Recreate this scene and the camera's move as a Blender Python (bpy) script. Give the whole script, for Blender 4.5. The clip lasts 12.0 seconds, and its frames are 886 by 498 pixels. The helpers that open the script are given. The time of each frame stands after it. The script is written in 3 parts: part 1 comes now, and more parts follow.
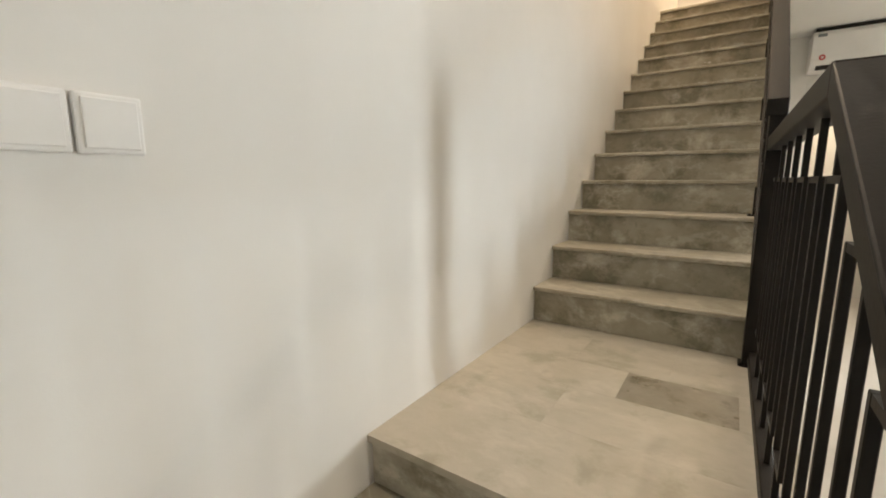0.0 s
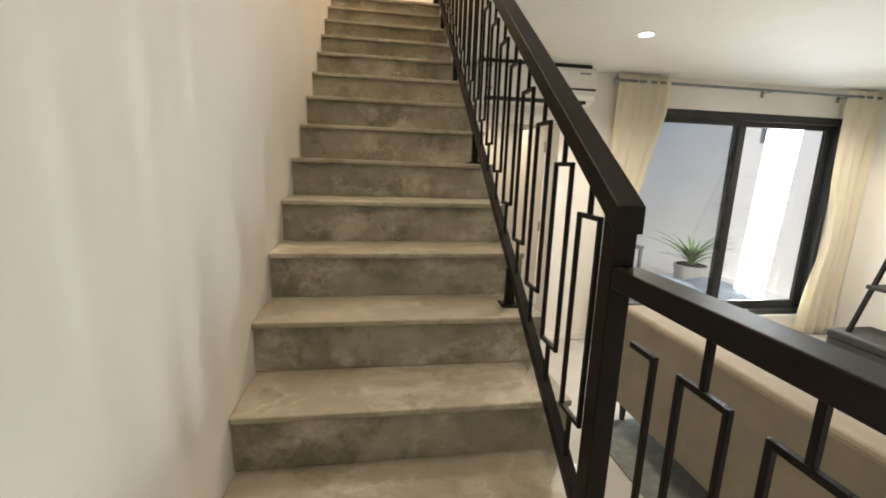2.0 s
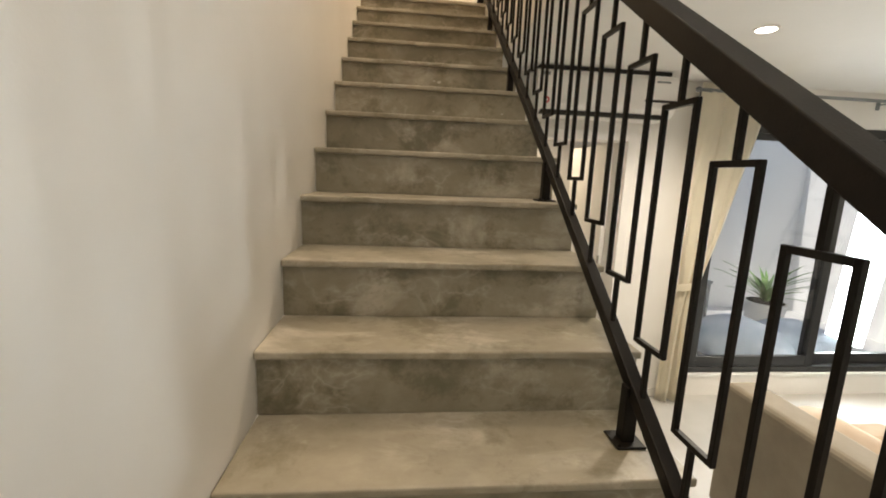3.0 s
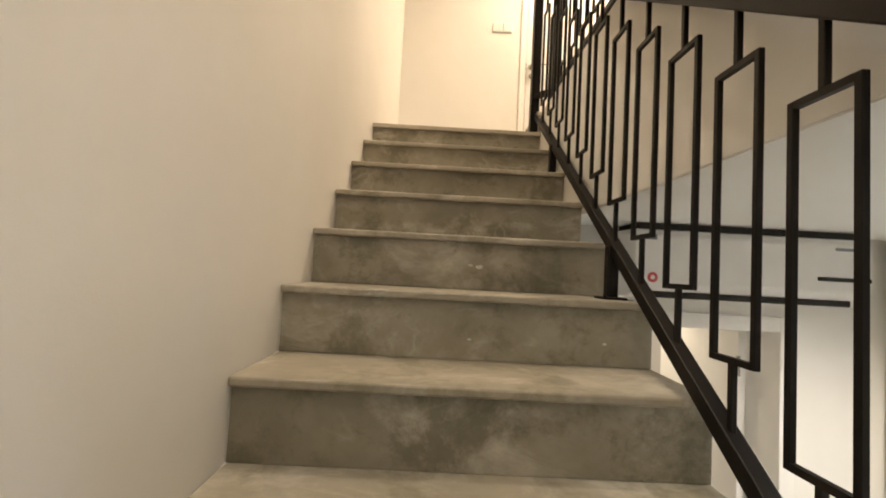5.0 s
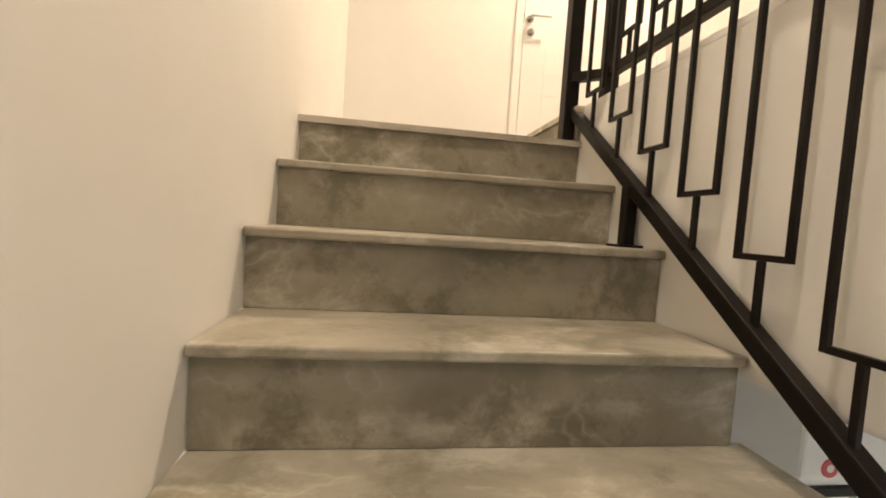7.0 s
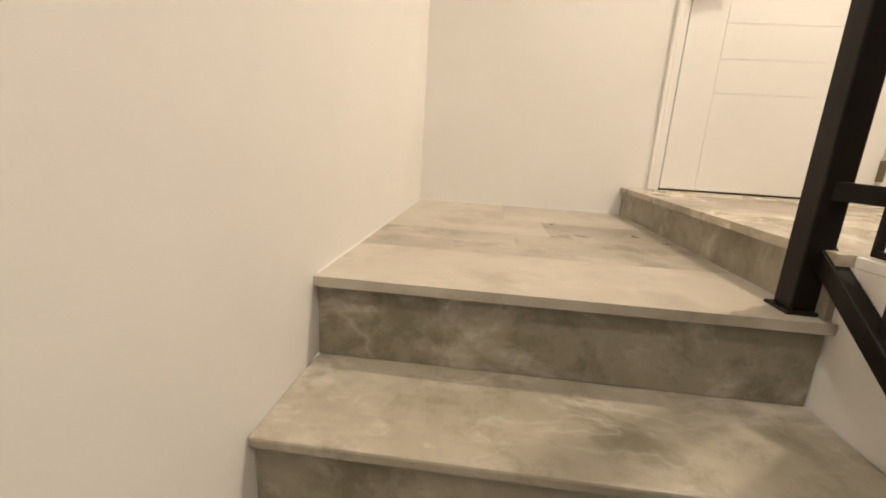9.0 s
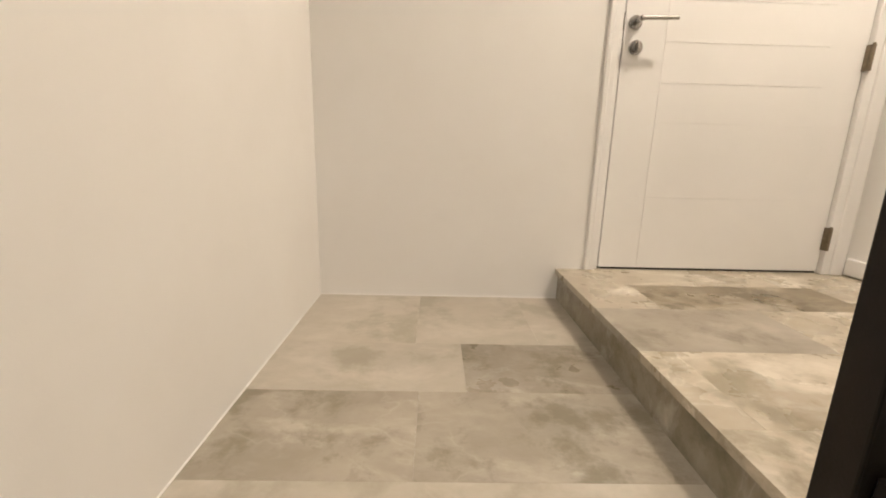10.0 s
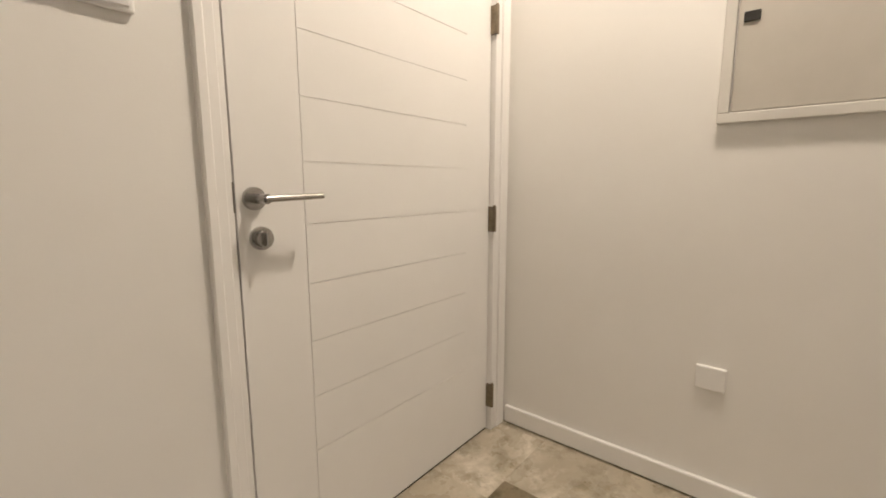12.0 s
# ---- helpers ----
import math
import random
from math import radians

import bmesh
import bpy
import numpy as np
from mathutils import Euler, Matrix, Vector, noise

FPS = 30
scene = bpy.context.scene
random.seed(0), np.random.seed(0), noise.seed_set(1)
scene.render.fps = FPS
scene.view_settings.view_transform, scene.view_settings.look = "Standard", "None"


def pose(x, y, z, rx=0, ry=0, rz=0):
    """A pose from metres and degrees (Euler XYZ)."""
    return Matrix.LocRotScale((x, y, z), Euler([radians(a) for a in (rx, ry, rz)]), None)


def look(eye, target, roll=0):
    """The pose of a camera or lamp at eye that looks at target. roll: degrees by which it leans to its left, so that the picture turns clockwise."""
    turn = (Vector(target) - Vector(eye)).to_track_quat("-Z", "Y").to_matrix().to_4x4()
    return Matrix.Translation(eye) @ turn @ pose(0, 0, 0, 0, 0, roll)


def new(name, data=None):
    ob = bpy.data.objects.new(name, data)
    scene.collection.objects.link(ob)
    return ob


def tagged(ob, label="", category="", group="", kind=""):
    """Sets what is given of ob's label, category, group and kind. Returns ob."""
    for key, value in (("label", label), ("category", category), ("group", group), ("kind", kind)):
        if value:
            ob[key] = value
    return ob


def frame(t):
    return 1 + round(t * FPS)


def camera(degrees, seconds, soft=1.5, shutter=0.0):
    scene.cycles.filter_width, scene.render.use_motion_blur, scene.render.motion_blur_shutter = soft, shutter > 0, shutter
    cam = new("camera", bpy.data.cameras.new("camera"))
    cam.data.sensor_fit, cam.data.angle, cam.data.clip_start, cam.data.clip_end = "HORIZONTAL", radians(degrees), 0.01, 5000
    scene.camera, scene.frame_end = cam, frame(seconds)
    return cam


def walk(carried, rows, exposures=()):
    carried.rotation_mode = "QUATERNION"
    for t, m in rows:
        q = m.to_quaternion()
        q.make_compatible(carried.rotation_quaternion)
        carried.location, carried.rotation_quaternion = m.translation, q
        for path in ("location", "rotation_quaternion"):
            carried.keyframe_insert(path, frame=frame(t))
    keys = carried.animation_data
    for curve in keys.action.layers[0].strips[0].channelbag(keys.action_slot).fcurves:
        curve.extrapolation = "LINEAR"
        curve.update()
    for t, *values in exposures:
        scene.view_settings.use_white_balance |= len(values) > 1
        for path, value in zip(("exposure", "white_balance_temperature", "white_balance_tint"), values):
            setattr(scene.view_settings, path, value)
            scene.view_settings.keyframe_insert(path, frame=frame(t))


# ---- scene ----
# camera: seconds, place in metres, turn to the left, tilt, lean in degrees
cam = camera(92.26, 12.0, soft=1.8)
ROWS = [
    (0.0, 0.786, -1.977, 0.702, 33.88, -9.18, 0.07),
    (0.5, 0.542, -1.713, 0.739, 7.05, -8.51, 1.18),
    (1.0, 0.448, -1.355, 0.810, 0.28, -9.51, -0.46),
    (1.5, 0.397, -1.078, 0.964, -9.36, -10.87, 0.14),
    (2.0, 0.394, -0.855, 1.046, -8.76, -11.35, -1.95),
    (2.5, 0.387, -0.614, 1.162, -6.12, -11.57, -3.18),
    (3.0, 0.352, -0.242, 1.140, -5.28, -10.00, -2.30),
    (3.5, 0.411, 0.174, 1.216, -1.15, -2.75, 0.19),
    (3.7, 0.413, 0.301, 1.303, 1.07, -2.23, -0.77),
    (5.3, 0.394, 1.033, 1.722, -2.88, 3.56, -4.83),
    (5.5, 0.367, 1.121, 1.796, -6.57, 2.16, -4.64),
    (6.0, 0.357, 1.343, 1.917, -9.34, -0.25, -3.39),
    (6.5, 0.320, 1.547, 2.051, -5.51, -1.40, -4.49),
    (6.7, 0.291, 1.685, 2.072, -7.65, -2.06, -3.82),
    (8.3, 0.311, 2.258, 2.563, -7.70, -8.52, -3.65),
    (8.5, 0.345, 2.341, 2.598, -3.41, -8.92, -2.74),
    (9.0, 0.328, 2.519, 2.716, 6.38, -13.76, -3.46),
    (9.5, 0.324, 2.718, 2.876, -0.06, -13.70, -3.68),
    (10.0, 0.448, 2.955, 3.023, -0.98, -13.05, -1.48),
    (10.5, 0.453, 3.180, 3.125, -7.77, -11.01, -2.27),
    (11.0, 0.525, 3.359, 3.266, -21.12, -10.56, -0.61),
    (11.5, 0.633, 3.573, 3.404, -33.66, -10.56, 1.85),
    (11.6, 0.649, 3.608, 3.422, -36.03, -9.90, 1.60),
    (12.0, 0.724, 3.747, 3.507, -50.28, -8.46, 0.14),
]
EXPOSURES = [(0.0, 0.68, 6350, 10), (0.5, 0.40, 6350, 10), (1.0, 0.45, 6350, 10), (2.0, 0.53, 6450, 10), (3.0, 0.5, 6470, 10), (3.6, 0.48, 6950, 10), (5.5, 0.56, 5970, 10), (6.3, 0.66, 5950, 10), (8.5, 0.36, 5500, 10), (9.0, 0.26, 5420, 10), (9.6, 0.16, 5330, 10), (10.0, 0.0, 5260, 10), (10.5, -0.22, 5190, 10), (12.0, -0.57, 5250, 10)]
walk(cam, [(t, pose(x, y, z, 90 + tilt, lean, turn)) for t, x, y, z, turn, tilt, lean in ROWS],
     exposures=EXPOSURES)

# ---- sizes of the place ----
RISE, GO = 0.175, 0.2531           # upper flight
STEPS = 14
SLAB = 0.021                       # thickness of treads and tiles
WIDTH = 0.990                      # clear width of the flights
LAND_Y = -1.189                    # front edge of the lower landing
ZL = -0.62                         # living room floor
CEIL = 1.885                        # living room ceiling
TOP = STEPS * RISE                 # upper landing, 2.45
UP = TOP + 0.1244                   # upper hall floor
ROOF = 5.15                        # upper ceiling
YE = 4.587                         # end wall with the door
XR = 2.108                         # hall's side wall
YW = 2.88                          # window wall of the living room
XW = 5.32                          # living room's side wall
YB = -4.2                          # closing wall behind the walk
RAIL_X = 0.907                     # landing rail; the stair rail drifts outwards
EDGE = 0.962                       # face of the upper slab beside the flight
TOP_Y = (STEPS - 1) * GO           # nosing of the upper landing


# ---- world and lights ----
world = bpy.data.worlds.new("world")
scene.world = world
world.use_nodes = True
wn = world.node_tree.nodes
sky = wn.new("ShaderNodeTexSky")
sky.sky_type, sky.sun_disc = "NISHITA", False
sky.sun_elevation, sky.sun_rotation = radians(60), radians(-84)
wn["Background"].inputs["Strength"].default_value = 0.15
world.node_tree.links.new(sky.outputs[0], wn["Background"].inputs["Color"])


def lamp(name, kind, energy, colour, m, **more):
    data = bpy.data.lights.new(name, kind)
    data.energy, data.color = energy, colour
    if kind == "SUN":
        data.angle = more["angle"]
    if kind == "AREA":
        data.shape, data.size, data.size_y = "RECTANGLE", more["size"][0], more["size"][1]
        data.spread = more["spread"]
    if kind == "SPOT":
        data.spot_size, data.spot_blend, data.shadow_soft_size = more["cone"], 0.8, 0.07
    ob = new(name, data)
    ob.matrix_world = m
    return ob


lamp("sun", "SUN", 3.0, (1.0, 0.95, 0.88), look((0, 0, 9), (0.48, -0.05, 9 - 0.85)), angle=radians(0.5))

# added area lamp outside the sliding window, standing in for the sunlit wall strip
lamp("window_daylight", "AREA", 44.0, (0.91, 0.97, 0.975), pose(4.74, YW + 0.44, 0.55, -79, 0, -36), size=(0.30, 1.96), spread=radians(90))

WARM, SOFT = (1.0, 0.745, 0.485), (1.0, 0.86, 0.70)
# all out of view; third and fourth are inferred, the rest added fill
HALL_SPOTS = [(0.16, 2.20, 108.0, 118, (1.0, 0.79, 0.56)), (0.26, 0.30, 96.0, 92, SOFT), (0.28, -1.45, 90.0, 104, (1.0, 0.81, 0.61)), (1.72, 3.88, 172.0, 152, WARM), (1.60, 1.10, 66.0, 150, WARM)]
# first two stand in view; last two are unseen, added to fill the room
ROOM_SPOTS = [(2.05, 1.78, 72.0), (4.40, 2.00, 78.0), (3.20, -1.20, 84.0), (4.40, -1.20, 64.0)]
for sx, sy, watts, cone, tone in HALL_SPOTS:
    lamp("hall_spot", "SPOT", watts, tone, pose(sx, sy, ROOF - 0.085), cone=radians(cone))
for sx, sy, watts in ROOM_SPOTS:
    lamp("room_spot", "SPOT", watts, (1.0, 0.87, 0.70), pose(sx, sy, CEIL - 0.085), cone=radians(155))


# ---- materials ----
def material(name, rough=0.5, metal=0.0):
    m = bpy.data.materials.new(name)
    m.use_nodes = True
    b = m.node_tree.nodes["Principled BSDF"]
    b.inputs["Roughness"].default_value, b.inputs["Metallic"].default_value = rough, metal
    return m, m.node_tree.nodes, m.node_tree.links, b


def mixed(nodes, links, fac, a, b):
    mix = nodes.new("ShaderNodeMix")
    mix.data_type = "RGBA"
    links.new(fac, mix.inputs["Factor"])
    for socket, value in ((mix.inputs["A"], a), (mix.inputs["B"], b)):
        if isinstance(value, tuple):
            socket.default_value = (*value, 1)
        else:
            links.new(value, socket)
    return mix.outputs["Result"]


def noise_at(nodes, links, scale, detail=4.0, rough=0.55, distort=0.0, vector=None):
    n = nodes.new("ShaderNodeTexNoise")
    n.inputs["Scale"].default_value, n.inputs["Detail"].default_value = scale, detail
    n.inputs["Roughness"].default_value, n.inputs["Distortion"].default_value = rough, distort
    if vector is not None:
        links.new(vector, n.inputs["Vector"])
    return n.outputs["Fac"]


def ramp(nodes, links, fac, *stops):
    r = nodes.new("ShaderNodeValToRGB")
    while len(r.color_ramp.elements) < len(stops):
        r.color_ramp.elements.new(0.5)
    for e, (p, v) in zip(r.color_ramp.elements, stops):
        e.position, e.color = p, (v, v, v, 1)
    links.new(fac, r.inputs["Fac"])
    return r.outputs["Color"]


def bumped(nodes, links, bsdf, height, strength, distance):
    b = nodes.new("ShaderNodeBump")
    b.inputs["Strength"].default_value, b.inputs["Distance"].default_value = strength, distance
    links.new(height, b.inputs["Height"])
    links.new(b.outputs["Normal"], bsdf.inputs["Normal"])


def where(nodes, links, spread):
    """World place, shifted by the piece's own random number."""
    geo, info = nodes.new("ShaderNodeNewGeometry"), nodes.new("ShaderNodeObjectInfo")
    sc = nodes.new("ShaderNodeVectorMath")
    sc.operation = "MULTIPLY_ADD"
    comb = nodes.new("ShaderNodeCombineXYZ")
    for k in range(3):
        links.new(info.outputs["Random"], comb.inputs[k])
    links.new(comb.outputs[0], sc.inputs[0])
    sc.inputs[1].default_value = (spread, spread * 0.7, spread * 1.3)
    links.new(geo.outputs["Position"], sc.inputs[2])
    return sc.outputs[0], info.outputs["Random"]


def two_tone(name, a, b, scale, rough, bump=0.0, metal=0.0, fine=60.0, dist=0.002):
    m, n, l, bsdf = material(name, rough, metal)
    vec, _ = where(n, l, 0.0)
    f = ramp(n, l, noise_at(n, l, scale, 5, 0.6, vector=vec), (0.35, 0.0), (0.68, 1.0))
    l.new(mixed(n, l, f, a, b), bsdf.inputs["Base Color"])
    if bump:
        bumped(n, l, bsdf, noise_at(n, l, fine, 3, 0.6, vector=vec), bump, dist)
    return m


def marble(name, dark, mid, light, rough=0.38, stained=0.5, grain=0.76, spots=5.2, relief=0.12):
    """Cloudy limestone: broad tone, grainy olive stains, pale wisps and soft veins."""
    m, n, l, bsdf = material(name, rough)
    vec, rnd = where(n, l, 7.0)
    turn = n.new("ShaderNodeMapping")
    turn.inputs["Rotation"].default_value = (0.5, 0.4, 0.7)
    turn.inputs["Scale"].default_value = (1.0, 1.7, 1.35)
    l.new(vec, turn.inputs["Vector"])
    slant = turn.outputs[0]
    cloud = ramp(n, l, noise_at(n, l, 3.2, 10, 0.66, 0.3, vec), (0.36, 0.0), (0.64, 1.0))
    base = mixed(n, l, cloud, dark, mid)
    wisp = ramp(n, l, noise_at(n, l, 3.0, 11, 0.66, 0.45, slant), (0.52, 0.0), (0.66, 0.9))
    base = mixed(n, l, wisp, base, light)
    stain = ramp(n, l, noise_at(n, l, spots, 13, grain, 0.15, vec), (0.53 - 0.04 * stained, 0.0), (0.64 - 0.04 * stained, 0.45 + 0.45 * stained))
    base = mixed(n, l, stain, base, (dark[0] * 0.55, dark[1] * 0.55, dark[2] * 0.45))
    gap = n.new("ShaderNodeMath")
    gap.operation = "SUBTRACT"
    l.new(noise_at(n, l, 3.4, 4, 0.58, 0.4, slant), gap.inputs[0])
    gap.inputs[1].default_value = 0.5
    size = n.new("ShaderNodeMath")
    size.operation = "ABSOLUTE"
    l.new(gap.outputs[0], size.inputs[0])
    vein = ramp(n, l, size.outputs[0], (0.0, 0.60), (0.008, 0.28), (0.040, 0.0))
    patch = ramp(n, l, noise_at(n, l, 3.1, 4, 0.6, 0.0, vec), (0.46, 0.0), (0.62, 0.9))
    mul = n.new("ShaderNodeMath")
    mul.operation = "MULTIPLY"
    l.new(vein, mul.inputs[0])
    l.new(patch, mul.inputs[1])
    base = mixed(n, l, mul.outputs[0], base, light)
    speck = ramp(n, l, noise_at(n, l, 70.0, 4, 0.65, 0.0, vec), (0.60, 0.0), (0.74, 0.18))
    base = mixed(n, l, speck, base, dark)
    mottle = ramp(n, l, noise_at(n, l, 17.0, 6, 0.60, 0.2, slant), (0.40, 0.0), (0.72, 0.34))
    base = mixed(n, l, mottle, base, (dark[0] * 0.82, dark[1] * 0.82, dark[2] * 0.76))
    hsv = n.new("ShaderNodeHueSaturation")
    val = n.new("ShaderNodeMapRange")
    val.inputs["To Min"].default_value, val.inputs["To Max"].default_value = 0.94, 1.05
    l.new(rnd, val.inputs["Value"])
    l.new(val.outputs[0], hsv.inputs["Value"])
    l.new(base, hsv.inputs["Color"])
    l.new(hsv.outputs[0], bsdf.inputs["Base Color"])
    rr = n.new("ShaderNodeMapRange")
    rr.inputs["To Min"].default_value, rr.inputs["To Max"].default_value = rough - 0.06, rough + 0.12
    l.new(noise_at(n, l, 7.0, 4, 0.6, 0.0, vec), rr.inputs["Value"])
    l.new(rr.outputs[0], bsdf.inputs["Roughness"])
    bumped(n, l, bsdf, noise_at(n, l, 40.0, 4, 0.6, 0.0, vec), relief, 0.002)
    return m


M_PLASTER = two_tone("painted_plaster", (0.76, 0.74, 0.70), (0.80, 0.785, 0.75), 1.6, 0.75, 0.10, fine=140.0)
M_CEILING = two_tone("ceiling_paint", (0.80, 0.80, 0.78), (0.84, 0.84, 0.82), 1.3, 0.85, 0.05, fine=120.0)
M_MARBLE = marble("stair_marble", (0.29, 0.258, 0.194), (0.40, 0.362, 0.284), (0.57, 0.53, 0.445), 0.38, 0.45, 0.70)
# the treads' stone, darkened to paint in riser shade, plus stronger stains
M_RISER_SHADED = marble("shaded_riser_marble", (0.22, 0.196, 0.140), (0.335, 0.302, 0.232), (0.53, 0.49, 0.41), 0.38, 0.68, 0.72)
M_TILE = marble("tile_marble", (0.395, 0.357, 0.287), (0.45, 0.410, 0.335), (0.505, 0.463, 0.385), 0.30, 0.1, 0.60, relief=0.03)
M_TILE_HALL = marble("hall_tile_marble", (0.37, 0.323, 0.240), (0.49, 0.438, 0.34), (0.67, 0.615, 0.51), 0.25, 0.45, 0.66, 8.0, 0.02)
M_TILE_DARK = marble("dark_tile_marble", (0.185, 0.146, 0.082), (0.315, 0.268, 0.182), (0.47, 0.42, 0.33), 0.26, 1.0, 0.70, 10.0, 0.02)
M_TILE_MID = marble("middle_tile_marble", (0.235, 0.205, 0.155), (0.33, 0.295, 0.235), (0.46, 0.42, 0.35), 0.26, 0.6, 0.68, 9.0, 0.02)
M_TILE_GREY = marble("grey_tile_marble", (0.285, 0.252, 0.195), (0.375, 0.337, 0.268), (0.455, 0.415, 0.34), 0.30, 0.5, 0.66, 7.0, 0.02)
M_IRON = two_tone("black_painted_iron", (0.0055, 0.0040, 0.0028), (0.011, 0.0080, 0.0052), 9.0, 0.45, 0.15, fine=190.0)
M_IRON.node_tree.nodes["Principled BSDF"].inputs["Specular IOR Level"].default_value = 0.20
M_DOOR = two_tone("white_door_lacquer", (0.78, 0.765, 0.735), (0.82, 0.805, 0.775), 2.2, 0.42, 0.03, fine=70.0)
M_GAP = two_tone("dark_gap", (0.015, 0.014, 0.012), (0.03, 0.028, 0.024), 9.0, 0.8)
M_STEEL = two_tone("brushed_steel", (0.36, 0.345, 0.325), (0.46, 0.445, 0.42), 40.0, 0.24, 0.05, 1.0, fine=300.0)
M_BRASS = two_tone("dull_hinge_metal", (0.20, 0.165, 0.115), (0.29, 0.245, 0.175), 40.0, 0.4, 0.05, 1.0, fine=300.0)
M_PLASTIC = two_tone("white_plastic", (0.80, 0.79, 0.765), (0.83, 0.82, 0.80), 8.0, 0.35)
M_PANEL = two_tone("panel_grey_paint", (0.50, 0.475, 0.42), (0.56, 0.53, 0.47), 4.0, 0.45, 0.04)
M_PANELRIM = two_tone("panel_rim_paint", (0.62, 0.60, 0.55), (0.67, 0.65, 0.60), 6.0, 0.45, 0.04)
M_FLOOR = two_tone("living_floor_stone", (0.46, 0.445, 0.41), (0.53, 0.515, 0.48), 2.4, 0.5, 0.05)
M_FABRIC = two_tone("beige_sofa_fabric", (0.235, 0.195, 0.142), (0.29, 0.244, 0.182), 6.0, 0.92, 0.5, fine=420.0)
M_CUSHION = two_tone("tan_cushion_fabric", (0.36, 0.262, 0.172), (0.43, 0.322, 0.216), 6.0, 0.92, 0.5, fine=420.0)
M_THROW = two_tone("cream_fleece", (0.66, 0.61, 0.53), (0.78, 0.73, 0.65), 30.0, 0.95, 1.0, fine=55.0, dist=0.02)
M_RUG = two_tone("grey_rug_pile", (0.16, 0.175, 0.165), (0.24, 0.255, 0.24), 18.0, 0.95, 0.8, fine=260.0, dist=0.006)
M_ALU = two_tone("black_aluminium", (0.012, 0.013, 0.014), (0.022, 0.023, 0.024), 8.0, 0.4)
M_DARKWOOD = two_tone("dark_stained_wood", (0.016, 0.014, 0.013), (0.034, 0.029, 0.026), 14.0, 0.62, 0.1)
M_RENDER = two_tone("courtyard_render", (0.79, 0.79, 0.77), (0.85, 0.85, 0.83), 1.7, 0.85, 0.15)
M_PATIO = two_tone("patio_stone", (0.48, 0.48, 0.47), (0.58, 0.58, 0.56), 3.0, 0.6, 0.1)
M_BEAN = two_tone("blue_grey_canvas", (0.26, 0.31, 0.37), (0.34, 0.39, 0.45), 5.0, 0.9, 0.3, fine=300.0)
M_POT = two_tone("white_glazed_pot", (0.70, 0.70, 0.68), (0.78, 0.78, 0.76), 6.0, 0.35)
M_LEAF = two_tone("palm_leaf", (0.12, 0.22, 0.06), (0.20, 0.33, 0.11), 14.0, 0.5)
M_SOIL = two_tone("potting_soil", (0.03, 0.022, 0.016), (0.06, 0.045, 0.03), 40.0, 0.95, 0.6)
M_SPLASH = two_tone("dried_paint", (0.50, 0.47, 0.41), (0.66, 0.63, 0.57), 60.0, 0.7)
M_RED = two_tone("red_sticker", (0.55, 0.08, 0.09), (0.62, 0.12, 0.12), 20.0, 0.5)
M_GREYMETAL = two_tone("grey_painted_metal", (0.18, 0.20, 0.21), (0.24, 0.26, 0.27), 8.0, 0.5)

M_CURTAIN, _n, _l, _b = material("cream_curtain_cloth", 0.9)
_b.inputs["Base Color"].default_value = (0.84, 0.80, 0.69, 1)
_tr = _n.new("ShaderNodeBsdfTranslucent")
_tr.inputs["Color"].default_value = (0.84, 0.77, 0.60, 1)
_mx = _n.new("ShaderNodeMixShader")
_mx.inputs["Fac"].default_value = 0.42
_l.new(_b.outputs[0], _mx.inputs[1])
_l.new(_tr.outputs[0], _mx.inputs[2])
_l.new(_mx.outputs[0], _n["Material Output"].inputs["Surface"])
bumped(_n, _l, _b, noise_at(_n, _l, 350.0, 2), 0.3, 0.001)

M_GLASS, _n, _l, _b = material("clear_glass", 0.0)
_b.inputs["Transmission Weight"].default_value, _b.inputs["IOR"].default_value = 1.0, 1.45

M_GLOW, _n, _l, _b = material("downlight_glow", 0.5)
_b.inputs["Emission Color"].default_value = (1.0, 0.90, 0.78, 1)
_b.inputs["Emission Strength"].default_value = 14.0


# ---- mesh helpers ----
def finish(name, bm, mat, smooth=False):
    me = bpy.data.meshes.new(name)
    bm.normal_update()
    bm.to_mesh(me)
    bm.free()
    for s in (mat if isinstance(mat, (list, tuple)) else [mat]):
        me.materials.append(s)
    if smooth:
        for p in me.polygons:
            p.use_smooth = True
    return me


def part(name, bm, mat, parent=None, label="", smooth=False):
    ob = new(name, finish(name, bm, mat, smooth))
    if parent is not None:
        ob.parent = parent
    return tagged(ob, label) if label else ob


def empty(name, x=0, y=0, z=0):
    ob = new(name)
    ob.empty_display_size = 0.05
    ob.matrix_world = pose(x, y, z)
    return ob


def block(bm, lo, hi, bevel=0.0, segments=1):
    """A box from corner to corner, with rounded edges if asked."""
    made = bmesh.ops.create_cube(bm, size=1.0)["verts"]
    c = [(a + b) / 2 for a, b in zip(lo, hi)]
    s = [b - a for a, b in zip(lo, hi)]
    for v in made:
        v.co = Vector([c[k] + v.co[k] * s[k] for k in range(3)])
    if bevel:
        edges = list({e for v in made for e in v.link_edges})
        bmesh.ops.bevel(bm, geom=edges, offset=bevel, segments=segments, affect="EDGES", profile=0.5)
    return bm


def box(lo, hi, bevel=0.0, segments=1):
    return block(bmesh.new(), lo, hi, bevel, segments)


